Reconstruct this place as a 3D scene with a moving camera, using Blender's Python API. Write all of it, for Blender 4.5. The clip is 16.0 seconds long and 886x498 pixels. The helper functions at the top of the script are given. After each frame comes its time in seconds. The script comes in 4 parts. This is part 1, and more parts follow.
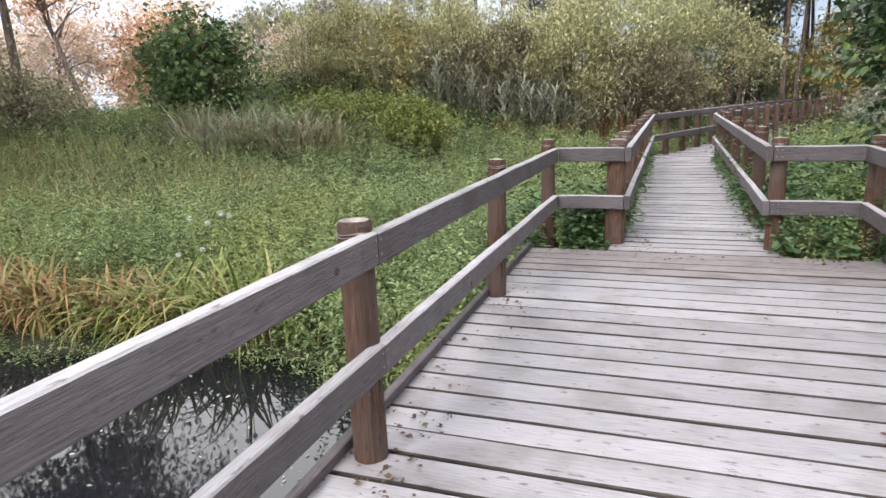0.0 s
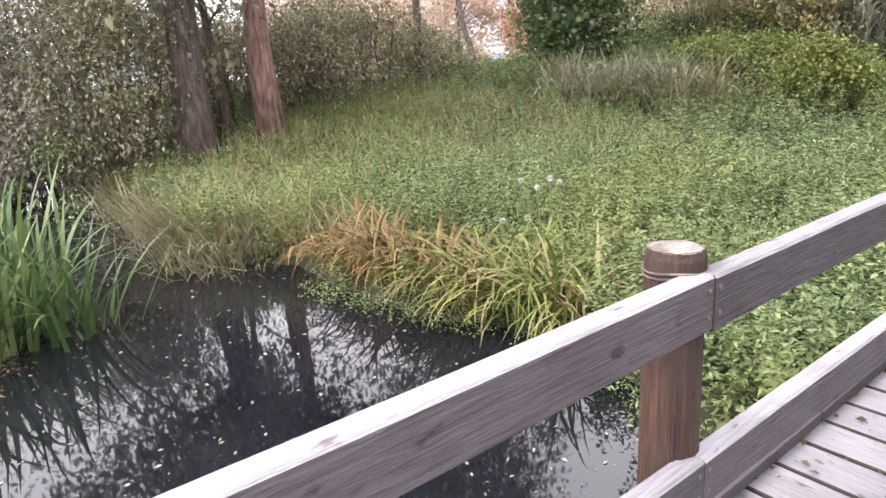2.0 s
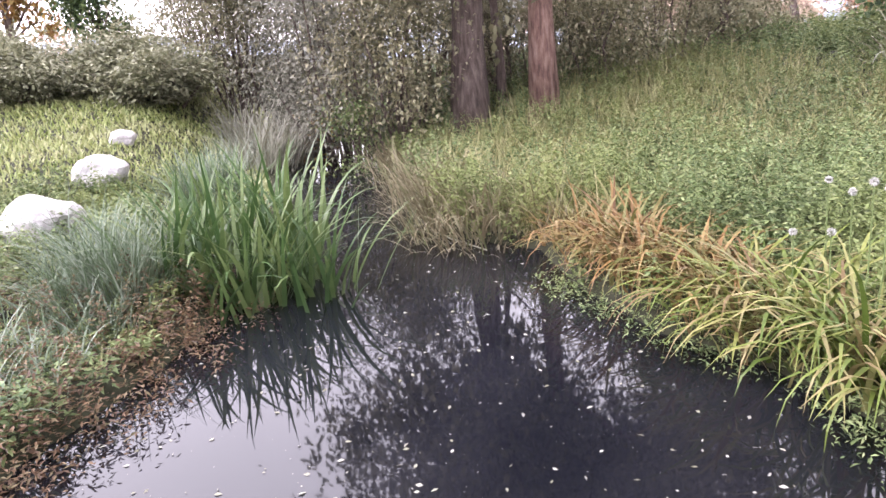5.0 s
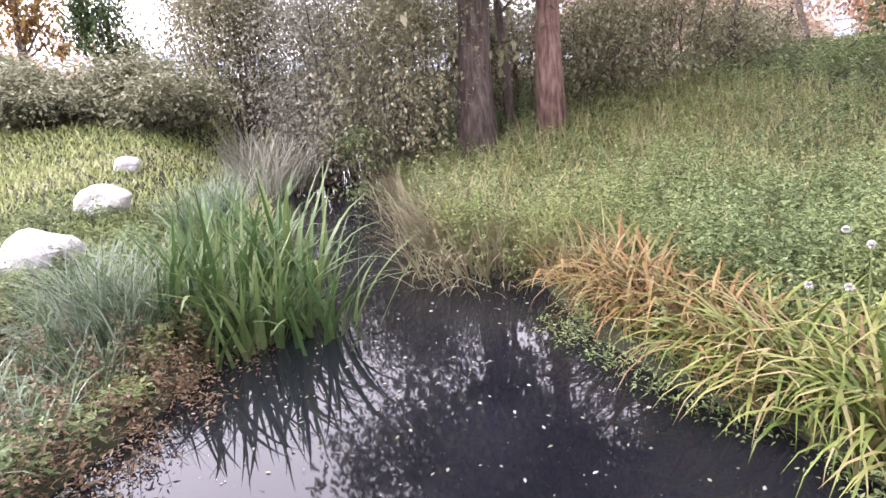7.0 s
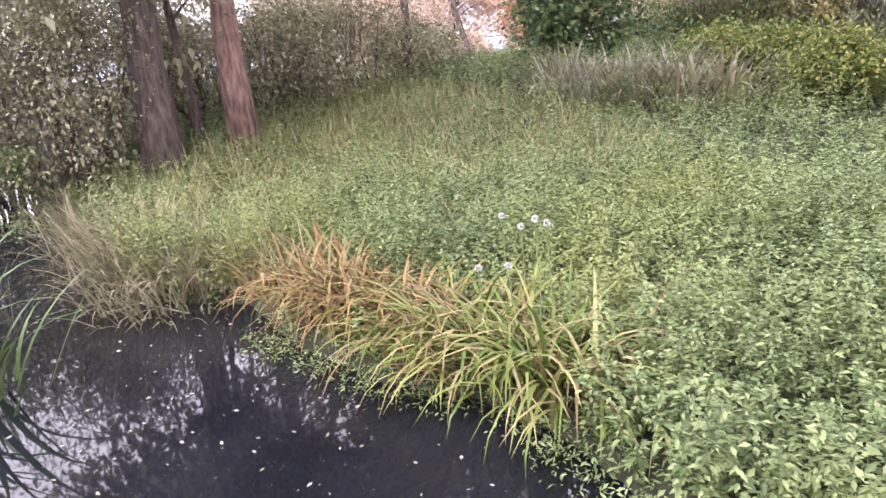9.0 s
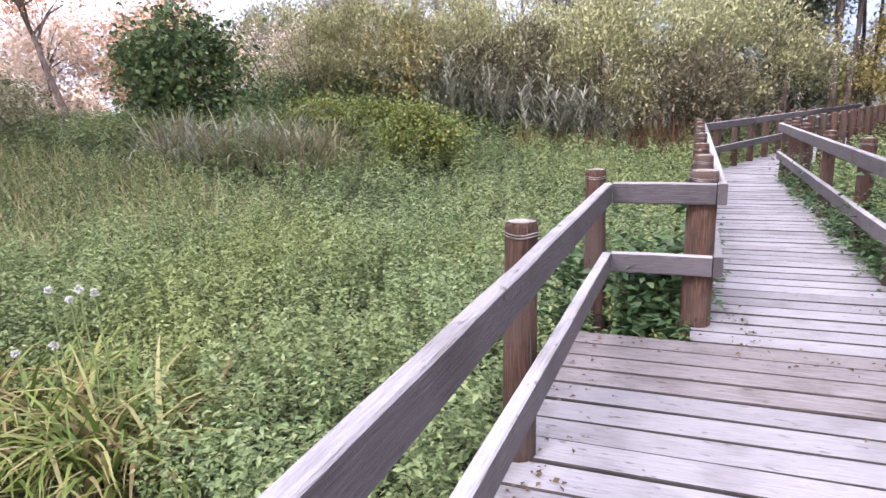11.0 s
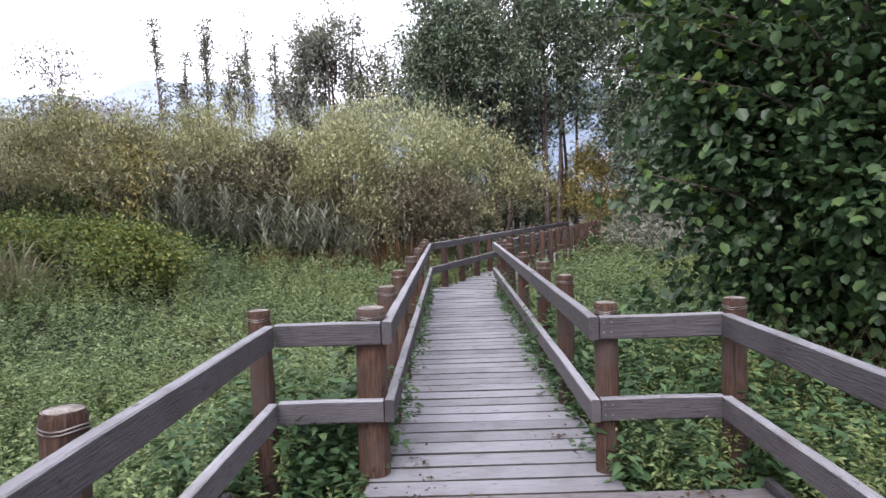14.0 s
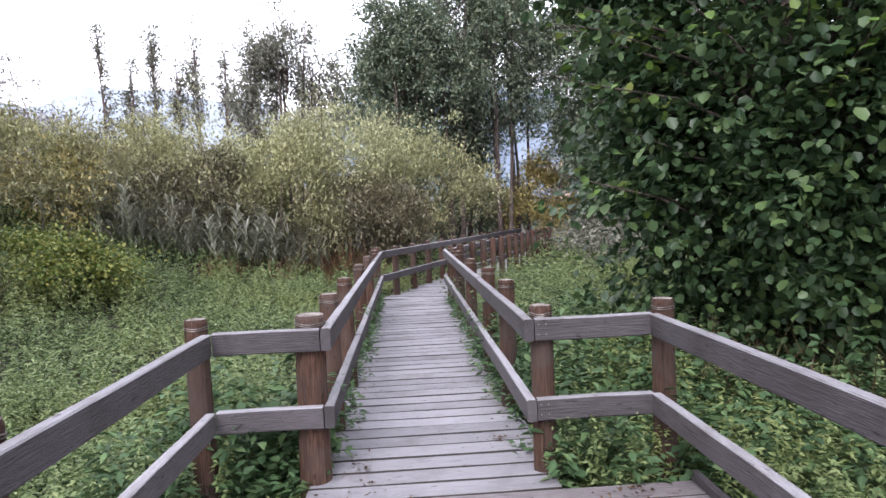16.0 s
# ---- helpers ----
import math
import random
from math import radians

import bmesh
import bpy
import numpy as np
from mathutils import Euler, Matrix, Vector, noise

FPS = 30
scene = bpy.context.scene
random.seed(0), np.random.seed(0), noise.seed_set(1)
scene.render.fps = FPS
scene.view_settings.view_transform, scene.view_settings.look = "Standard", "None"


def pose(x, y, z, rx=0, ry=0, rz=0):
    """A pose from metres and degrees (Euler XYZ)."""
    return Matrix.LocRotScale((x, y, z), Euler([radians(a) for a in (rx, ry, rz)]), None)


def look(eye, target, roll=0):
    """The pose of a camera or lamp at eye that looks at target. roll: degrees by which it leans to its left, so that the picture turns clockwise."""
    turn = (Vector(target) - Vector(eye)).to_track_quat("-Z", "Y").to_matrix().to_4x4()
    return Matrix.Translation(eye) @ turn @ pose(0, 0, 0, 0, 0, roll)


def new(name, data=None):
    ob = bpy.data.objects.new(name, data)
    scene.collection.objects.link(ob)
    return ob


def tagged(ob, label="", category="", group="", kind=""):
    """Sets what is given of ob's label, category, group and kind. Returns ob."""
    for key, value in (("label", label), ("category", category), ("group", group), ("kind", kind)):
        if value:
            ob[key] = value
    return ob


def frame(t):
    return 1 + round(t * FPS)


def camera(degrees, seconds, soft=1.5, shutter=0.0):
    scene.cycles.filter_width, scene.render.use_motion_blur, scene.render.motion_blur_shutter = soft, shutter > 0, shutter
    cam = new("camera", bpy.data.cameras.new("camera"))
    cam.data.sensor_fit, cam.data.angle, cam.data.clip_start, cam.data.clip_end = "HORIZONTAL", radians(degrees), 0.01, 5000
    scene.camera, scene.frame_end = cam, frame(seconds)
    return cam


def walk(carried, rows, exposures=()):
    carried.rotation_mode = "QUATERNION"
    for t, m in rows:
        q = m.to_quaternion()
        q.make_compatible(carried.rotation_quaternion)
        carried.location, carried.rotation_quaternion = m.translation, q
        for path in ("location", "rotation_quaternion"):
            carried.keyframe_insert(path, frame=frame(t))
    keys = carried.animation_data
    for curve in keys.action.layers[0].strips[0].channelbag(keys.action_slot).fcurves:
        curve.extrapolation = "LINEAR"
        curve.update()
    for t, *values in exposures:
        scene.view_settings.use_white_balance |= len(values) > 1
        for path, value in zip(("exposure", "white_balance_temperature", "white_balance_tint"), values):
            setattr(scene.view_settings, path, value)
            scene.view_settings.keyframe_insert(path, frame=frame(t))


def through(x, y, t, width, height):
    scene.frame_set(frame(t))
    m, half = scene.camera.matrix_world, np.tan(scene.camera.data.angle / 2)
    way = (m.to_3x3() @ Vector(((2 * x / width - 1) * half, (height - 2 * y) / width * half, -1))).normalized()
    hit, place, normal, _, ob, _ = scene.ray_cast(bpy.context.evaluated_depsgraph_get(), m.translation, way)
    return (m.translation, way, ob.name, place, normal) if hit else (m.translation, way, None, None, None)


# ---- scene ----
cam = camera(69.8, 16.0)
PATH = [
    (0, (1.193, 0.284, 1.502), (0.528, 2.112, 1.039), -2.3),
    (0.5, (1.125, 0.59, 1.47), (0.193, 2.284, 0.957), -2.9),
    (1, (1.051, 0.847, 1.471), (-0.126, 2.376, 0.944), -2.5),
    (1.5, (0.895, 1.116, 1.458), (-0.421, 2.522, 0.919), -2.9),
    (2, (0.805, 1.243, 1.476), (-0.732, 2.396, 0.92), -3.8),
    (2.5, (0.722, 1.379, 1.466), (-1.004, 2.205, 0.882), -2.9),
    (3, (0.656, 1.489, 1.462), (-1.144, 2.138, 0.882), -2.7),
    (3.5, (0.481, 1.521, 1.434), (-1.31, 2.197, 0.853), -3.7),
    (4, (0.422, 1.563, 1.449), (-1.376, 2.193, 0.843), -3.2),
    (4.5, (0.34, 1.667, 1.467), (-1.495, 2.159, 0.842), -3.6),
    (4.7, (0.332, 1.742, 1.441), (-1.531, 2.135, 0.83), -4.5),
    (6.8, (0.164, 1.918, 1.624), (-1.73, 2.259, 1.081), -5.1),
    (7, (0.144, 1.919, 1.619), (-1.749, 2.269, 1.075), -4.8),
    (7.5, (0.148, 1.914, 1.618), (-1.743, 2.303, 1.097), -4.8),
    (8, (0.138, 1.959, 1.601), (-1.717, 2.46, 1.045), -4.8),
    (8.5, (0.15, 2.03, 1.574), (-1.6, 2.824, 1.019), -4.8),
    (9, (0.168, 2.092, 1.594), (-1.369, 3.23, 1.01), -4.5),
    (9.5, (0.158, 2.189, 1.574), (-1.12, 3.609, 0.981), -4.9),
    (10, (0.352, 2.218, 1.48), (-0.778, 3.778, 0.945), -4.6),
    (10.2, (0.434, 2.216, 1.491), (-0.612, 3.833, 0.95), -4.0),
    (12.3, (0.828, 2.84, 1.555), (0.403, 4.779, 1.312), -2.5),
    (12.5, (0.895, 2.868, 1.57), (0.475, 4.81, 1.341), -2.5),
    (13, (1.078, 2.882, 1.612), (0.778, 4.85, 1.421), -0.9),
    (13.5, (1.184, 2.908, 1.619), (0.979, 4.891, 1.457), -1.7),
    (14, (1.199, 2.942, 1.626), (1.174, 4.937, 1.501), -1.9),
    (14.5, (1.241, 2.908, 1.634), (1.313, 4.906, 1.567), -1.8),
    (15, (1.263, 2.879, 1.633), (1.393, 4.873, 1.562), -0.7),
    (15.5, (1.281, 2.872, 1.627), (1.406, 4.866, 1.526), -1.8),
    (16, (1.312, 2.878, 1.61), (1.424, 4.872, 1.506), -2.4),
]
EXPOSURES = ((0.0, 1.1, 6450, 10), (1.5, 1.4, 6450, 14), (4.5, 1.75, 6250, 27), (7.0, 1.75, 6250, 28), (10.0, 1.8, 6150, 28), (12.5, 0.78, 5950, 16), (14.0, 0.78, 5950, 16), (16.0, 0.92, 5950, 17))
walk(cam, [(t, look(eye, target, roll)) for t, eye, target, roll in PATH], EXPOSURES)

# ---- world, sun, exposure ----
world = bpy.data.worlds.new("sky")
scene.world = world
world.use_nodes = True
wn, wl = world.node_tree.nodes, world.node_tree.links
sky = wn.new("ShaderNodeTexSky")
sky.sky_type = "NISHITA"
sky.sun_disc = False
sky.sun_elevation, sky.sun_rotation = radians(44), radians(205)
sky.air_density, sky.dust_density, sky.ozone_density = 1.0, 5.0, 1.5
hsv = wn.new("ShaderNodeHueSaturation")
hsv.inputs["Saturation"].default_value = 0.45
wl.new(sky.outputs["Color"], hsv.inputs["Color"])
cloud = wn.new("ShaderNodeMixRGB")
cloud.inputs["Fac"].default_value = 0.72
cloud.inputs["Color2"].default_value = (12.6, 12.5, 12.6, 1)
wl.new(hsv.outputs["Color"], cloud.inputs["Color1"])
wl.new(cloud.outputs["Color"], wn["Background"].inputs["Color"])
wn["Background"].inputs["Strength"].default_value = 0.15
sun_light = bpy.data.lights.new("sun", "SUN")
sun_light.energy, sun_light.angle, sun_light.color = 1.5, radians(25), (1.0, 0.95, 0.88)
sun = new("sun", sun_light)
sun.matrix_world = look((-14, -30, 32), (0, 4, 0))


# ---- materials ----
def mat(name, rough=0.8):
    m = bpy.data.materials.new(name)
    m.use_nodes = True
    b = m.node_tree.nodes["Principled BSDF"]
    b.inputs["Roughness"].default_value = rough
    b.inputs["Specular IOR Level"].default_value = 0.3
    return m, m.node_tree.nodes, m.node_tree.links, b


def ramp(nodes, stops):
    r = nodes.new("ShaderNodeValToRGB")
    el = r.color_ramp.elements
    while len(el) < len(stops):
        el.new(0.5)
    for e, (p, c) in zip(el, stops):
        e.position, e.color = p, (*c, 1)
    return r


def noise_node(nodes, links, scale, stretch=(1, 1, 1), detail=6, offset=None):
    tc, mp, nz = nodes.new("ShaderNodeTexCoord"), nodes.new("ShaderNodeMapping"), nodes.new("ShaderNodeTexNoise")
    mp.inputs["Scale"].default_value = stretch
    links.new(tc.outputs["Object"], mp.inputs["Vector"])
    if offset is not None:
        links.new(offset, mp.inputs["Location"])
    nz.inputs["Scale"].default_value, nz.inputs["Detail"].default_value = scale, detail
    links.new(mp.outputs["Vector"], nz.inputs["Vector"])
    return nz


def mix(nodes, links, kind, fac, a, b):
    n = nodes.new("ShaderNodeMixRGB")
    n.blend_type = kind
    for slot, v in (("Fac", fac), ("Color1", a), ("Color2", b)):
        if isinstance(v, (int, float)):
            n.inputs[slot].default_value = v
        elif isinstance(v, tuple):
            n.inputs[slot].default_value = (*v, 1)
        else:
            links.new(v, n.inputs[slot])
    return n


def wood(name, dark, mid, light, axis, rough=0.75, tint=None):
    """Weathered timber with grain along one axis, stains and a tone of its own for each piece."""
    m, n, l, b = mat(name, rough)
    info = n.new("ShaderNodeObjectInfo")
    shift = n.new("ShaderNodeMath")
    shift.operation = "MULTIPLY"
    shift.inputs[1].default_value = 37.0
    l.new(info.outputs["Random"], shift.inputs[0])
    st = [26.0, 26.0, 26.0]
    st[axis] = 1.6
    grain = noise_node(n, l, 5.0, tuple(st), 8, shift.outputs[0])
    stain = noise_node(n, l, 2.6, (1, 1, 1), 5, shift.outputs[0])
    fine = [90.0, 90.0, 90.0]
    fine[axis] = 5.0
    fibre = noise_node(n, l, 6.0, tuple(fine), 3, shift.outputs[0])
    r = ramp(n, [(0.2, dark), (0.5, mid), (0.85, light)])
    l.new(grain.outputs["Fac"], r.inputs["Fac"])
    sr = ramp(n, [(0.3, (0.66, 0.63, 0.62)), (0.5, (1.0, 0.99, 1.0)), (0.75, (1.08, 1.08, 1.1))])
    l.new(stain.outputs["Fac"], sr.inputs["Fac"])
    c = mix(n, l, "MULTIPLY", 0.8, r.outputs["Color"], sr.outputs["Color"])
    if tint:
        tn = noise_node(n, l, 3.5, (1, 1, 1), 4, shift.outputs[0])
        tr = ramp(n, [(0.45, (0, 0, 0)), (0.62, (1, 1, 1))])
        l.new(tn.outputs["Fac"], tr.inputs["Fac"])
        c = mix(n, l, "MIX", tr.outputs["Color"], c.outputs["Color"], tint)
    sp = noise_node(n, l, 34.0, tuple(0.35 if k == axis else 1.0 for k in range(3)), 3, shift.outputs[0])
    spr = ramp(n, [(0.27, (0.35, 0.31, 0.3)), (0.36, (1, 1, 1))])
    l.new(sp.outputs["Fac"], spr.inputs["Fac"])
    c = mix(n, l, "MULTIPLY", 0.9, c.outputs["Color"], spr.outputs["Color"])
    vr = ramp(n, [(0, (0.74, 0.73, 0.74)), (1, (1.1, 1.09, 1.1))])
    l.new(info.outputs["Random"], vr.inputs["Fac"])
    c = mix(n, l, "MULTIPLY", 1.0, c.outputs["Color"], vr.outputs["Color"])
    l.new(c.outputs["Color"], b.inputs["Base Color"])
    bump = n.new("ShaderNodeBump")
    bump.inputs["Strength"].default_value, bump.inputs["Distance"].default_value = 0.5, 0.01
    l.new(fibre.outputs["Fac"], bump.inputs["Height"])
    b2 = n.new("ShaderNodeBump")
    b2.inputs["Strength"].default_value, b2.inputs["Distance"].default_value = 0.5, 0.02
    l.new(grain.outputs["Fac"], b2.inputs["Height"])
    l.new(bump.outputs["Normal"], b2.inputs["Normal"])
    l.new(b2.outputs["Normal"], b.inputs["Normal"])
    return m


def foliage(name, *stops, rough=0.55, through=0.25, patch=None, patch_scale=0.5):
    """Leaves: each one its own tone out of the stops; patch adds drifts of a second colour."""
    m, n, l, b = mat(name, rough)
    geo = n.new("ShaderNodeNewGeometry")
    k = len(stops) - 1
    r = ramp(n, [(i / k, c) for i, c in enumerate(stops)])
    info, add = n.new("ShaderNodeObjectInfo"), n.new("ShaderNodeMath")
    add.operation = "ADD"
    frac = n.new("ShaderNodeMath")
    frac.operation = "FRACT"
    l.new(geo.outputs["Random Per Island"], add.inputs[0])
    l.new(info.outputs["Random"], add.inputs[1])
    l.new(add.outputs[0], frac.inputs[0])
    l.new(frac.outputs[0], r.inputs["Fac"])
    c = r
    if patch:
        pn = noise_node(n, l, patch_scale, (1, 1, 1), 3)
        pr = ramp(n, [(0.48, (0, 0, 0)), (0.66, (0.85, 0.85, 0.85))])
        l.new(pn.outputs["Fac"], pr.inputs["Fac"])
        c = mix(n, l, "MIX", pr.outputs["Color"], c.outputs["Color"], patch)
        c = mix(n, l, "MIX", 0.35, c.outputs["Color"], r.outputs["Color"])
    l.new(c.outputs["Color"], b.inputs["Base Color"])
    tr, mx = n.new("ShaderNodeBsdfTranslucent"), n.new("ShaderNodeMixShader")
    l.new(c.outputs["Color"], tr.inputs["Color"])
    mx.inputs["Fac"].default_value = through
    l.new(b.outputs["BSDF"], mx.inputs[1])
    l.new(tr.outputs["BSDF"], mx.inputs[2])
    l.new(mx.outputs["Shader"], n["Material Output"].inputs["Surface"])
    return m


def mottled(name, a, b_, c_, scale=2.0, rough=0.9, bump=0.6, stretch=(1, 1, 1)):
    m, n, l, b = mat(name, rough)
    big = noise_node(n, l, scale, stretch, 6)
    small = noise_node(n, l, scale * 9, stretch, 6)
    r = ramp(n, [(0.3, a), (0.5, b_), (0.7, c_)])
    l.new(big.outputs["Fac"], r.inputs["Fac"])
    sr = ramp(n, [(0.3, (0.7, 0.7, 0.7)), (0.7, (1.15, 1.15, 1.15))])
    l.new(small.outputs["Fac"], sr.inputs["Fac"])
    c = mix(n, l, "MULTIPLY", 0.9, r.outputs["Color"], sr.outputs["Color"])
    l.new(c.outputs["Color"], b.inputs["Base Color"])
    bp = n.new("ShaderNodeBump")
    bp.inputs["Strength"].default_value, bp.inputs["Distance"].default_value = bump, 0.03
    l.new(small.outputs["Fac"], bp.inputs["Height"])
    l.new(bp.outputs["Normal"], b.inputs["Normal"])
    return m


DECK = wood("deck_wood", (0.192, 0.182, 0.192), (0.275, 0.269, 0.285), (0.339, 0.333, 0.352), 0, 0.7)
# Plank sides: grime, with the gaps' shade put into the same near-black.
DECK_EDGE = wood("grimy_gap_shade", (0.02, 0.017, 0.015), (0.04, 0.034, 0.03), (0.08, 0.07, 0.06), 0, 0.9)
DECK_DIRTY = wood("muddy_deck_wood", (0.085, 0.074, 0.072), (0.17, 0.153, 0.154), (0.27, 0.255, 0.265), 0, 0.8)
# Rail boards: skylight is put into pale tops, shade into darker sides.
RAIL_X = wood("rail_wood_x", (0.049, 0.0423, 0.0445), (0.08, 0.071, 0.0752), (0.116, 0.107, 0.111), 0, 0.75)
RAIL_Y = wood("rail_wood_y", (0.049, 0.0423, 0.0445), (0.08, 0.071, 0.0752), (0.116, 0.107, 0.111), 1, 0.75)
RAIL_TOP_X = wood("skylit_rail_x", (0.192, 0.186, 0.192), (0.275, 0.269, 0.282), (0.352, 0.346, 0.365), 0, 0.75)
RAIL_TOP_Y = wood("skylit_rail_y", (0.192, 0.186, 0.192), (0.275, 0.269, 0.282), (0.352, 0.346, 0.365), 1, 0.75)
POST = wood("post_wood", (0.0119, 0.0068, 0.0051), (0.0697, 0.0357, 0.0229), (0.162, 0.0978, 0.068), 2, 0.85, tint=(0.0723, 0.0493, 0.0408))
KNOT = mottled("knot_wood", (0.03, 0.022, 0.02), (0.06, 0.047, 0.042), (0.1, 0.08, 0.075), 30.0)
POST_TOP = mottled("post_end_grain", (0.115, 0.0936, 0.0792), (0.245, 0.216, 0.194), (0.36, 0.338, 0.317), 14.0)
WIRE = mat("wire", 0.5)[0]
WIRE.node_tree.nodes["Principled BSDF"].inputs["Base Color"].default_value = (0.2, 0.18, 0.17, 1)
WIRE.node_tree.nodes["Principled BSDF"].inputs["Metallic"].default_value = 0.8
BARK = mottled("bark", (0.06, 0.045, 0.04), (0.12, 0.09, 0.08), (0.2, 0.16, 0.14), 4.0, 0.95, 1.0, (4, 4, 0.8))
BARK_RED = mottled("reddish_bark", (0.1, 0.06, 0.05), (0.24, 0.145, 0.12), (0.36, 0.25, 0.21), 4.0, 0.95, 1.0, (4, 4, 0.8))
SOIL = mottled("soil", (0.0134, 0.0123, 0.00846), (0.023, 0.025, 0.0115), (0.0346, 0.0365, 0.0173), 0.8)
ROCK = mottled("pale_rock", (0.32, 0.307, 0.301), (0.435, 0.422, 0.416), (0.525, 0.518, 0.512), 3.0)
NETTLE = foliage("nettle_leaves", (0.0486, 0.0756, 0.0281), (0.103, 0.149, 0.0562), (0.16, 0.214, 0.0864), (0.248, 0.289, 0.135), patch=(0.216, 0.238, 0.0702), patch_scale=0.45)
# Second nettle leaf colour, with shade put into the darker green.
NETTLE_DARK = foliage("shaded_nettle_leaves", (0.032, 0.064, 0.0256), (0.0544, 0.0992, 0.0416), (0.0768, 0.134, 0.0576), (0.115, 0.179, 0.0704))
IVY = foliage("ivy_leaves", (0.0355, 0.0628, 0.0263), (0.0628, 0.106, 0.0456), (0.106, 0.159, 0.0537), (0.178, 0.213, 0.0891))
MOUND = foliage("creeper_leaves", (0.0497, 0.079, 0.0192), (0.0992, 0.139, 0.0294), (0.167, 0.188, 0.0446), (0.258, 0.247, 0.0587))
WILLOW = foliage("willow_leaves", (0.138, 0.134, 0.0725), (0.235, 0.231, 0.115), (0.33, 0.329, 0.172), (0.468, 0.448, 0.23), patch=(0.207, 0.179, 0.122), patch_scale=0.4)
WILLOW_PALE = foliage("pale_willow_leaves", (0.196, 0.202, 0.121), (0.294, 0.296, 0.161), (0.405, 0.416, 0.228), (0.515, 0.523, 0.309), patch=(0.196, 0.174, 0.121), patch_scale=0.45)
PURPLE = foliage("purple_grey_twigs", (0.11, 0.09, 0.09), (0.17, 0.14, 0.14), (0.24, 0.2, 0.19), (0.3, 0.26, 0.22))
BRAMBLE = foliage("bramble_leaves", (0.06, 0.05, 0.035), (0.11, 0.1, 0.06), (0.17, 0.15, 0.09), (0.26, 0.23, 0.15))
HEDGE = foliage("hedge_sprays", (0.1, 0.105, 0.06), (0.16, 0.17, 0.1), (0.23, 0.235, 0.15), (0.3, 0.3, 0.2))
AUTUMN = foliage("autumn_leaves", (0.16, 0.08, 0.03), (0.3, 0.17, 0.05), (0.4, 0.26, 0.08), (0.25, 0.2, 0.08))
RUSSET = foliage("russet_leaves", (0.312, 0.165, 0.092), (0.456, 0.242, 0.138), (0.552, 0.352, 0.23), (0.6, 0.44, 0.322))
PALE_DRY = foliage("dry_pale_leaves", (0.432, 0.336, 0.264), (0.552, 0.432, 0.348), (0.66, 0.54, 0.444), (0.72, 0.6, 0.48))
GREY_GREEN = foliage("grey_green_leaves", (0.12, 0.12, 0.095), (0.17, 0.17, 0.135), (0.22, 0.22, 0.175), (0.28, 0.275, 0.22))
GROVE = foliage("grove_leaves", (0.0555, 0.078, 0.0555), (0.099, 0.134, 0.0892), (0.167, 0.2, 0.134), (0.266, 0.288, 0.189))
ALDER = foliage("alder_leaves", (0.0226, 0.0437, 0.0199), (0.0351, 0.0654, 0.0279), (0.0551, 0.0936, 0.0392), (0.0936, 0.143, 0.0498), rough=0.4)
ALDER_YOUNG = foliage("young_alder_leaves", (0.0675, 0.12, 0.0225), (0.0975, 0.165, 0.03), (0.135, 0.203, 0.045), (0.18, 0.21, 0.0525), rough=0.4)
YELLOW = foliage("yellowing_leaves", (0.2, 0.17, 0.05), (0.33, 0.27, 0.1), (0.42, 0.34, 0.15), (0.28, 0.26, 0.09))
UNDERSTORY = foliage("understory_leaves", (0.1, 0.1, 0.06), (0.16, 0.155, 0.09), (0.23, 0.215, 0.13), (0.31, 0.29, 0.19))
SEDGE = foliage("sedge_blades", (0.06, 0.1, 0.018), (0.11, 0.15, 0.03), (0.17, 0.19, 0.05), (0.27, 0.24, 0.11), (0.13, 0.08, 0.035), rough=0.45)
SEDGE_GOLD = foliage("yellowed_sedge_blades", (0.104, 0.056, 0.024), (0.192, 0.112, 0.04), (0.264, 0.184, 0.08), (0.12, 0.128, 0.04), (0.32, 0.248, 0.136), rough=0.5)
IRIS = foliage("iris_blades", (0.036, 0.0728, 0.0233), (0.0566, 0.106, 0.0332), (0.0867, 0.139, 0.0467), (0.133, 0.179, 0.0666), rough=0.4)
TUSSOCK = foliage("bluish_grass_blades", (0.0634, 0.0986, 0.0493), (0.0986, 0.141, 0.0774), (0.155, 0.205, 0.141), (0.226, 0.267, 0.211), rough=0.45)
REED = foliage("reed_blades", (0.142, 0.142, 0.0915), (0.212, 0.212, 0.155), (0.297, 0.297, 0.241), (0.367, 0.367, 0.311))
DRY_GRASS = foliage("dry_grass_blades", (0.154, 0.128, 0.0768), (0.211, 0.186, 0.115), (0.269, 0.243, 0.16), (0.128, 0.154, 0.0576))
LAWN = foliage("lawn_blades", (0.14, 0.19, 0.055), (0.21, 0.26, 0.085), (0.28, 0.32, 0.12), (0.36, 0.36, 0.18), patch=(0.34, 0.33, 0.2), patch_scale=0.6)
DEAD = foliage("withered_stems", (0.0576, 0.0352, 0.0224), (0.109, 0.064, 0.0352), (0.166, 0.106, 0.0576), (0.128, 0.115, 0.0576))
MEADOW_GRASS = foliage("meadow_grass_blades", (0.16, 0.17, 0.07), (0.23, 0.24, 0.1), (0.32, 0.3, 0.15), (0.4, 0.36, 0.21))
RUST = foliage("rusty_stalks", (0.09, 0.05, 0.03), (0.17, 0.09, 0.05), (0.25, 0.15, 0.09), (0.2, 0.17, 0.08))
LITTER = foliage("fallen_leaves", (0.0317, 0.0176, 0.0106), (0.06, 0.0317, 0.0176), (0.088, 0.0528, 0.0282), (0.116, 0.088, 0.0422))
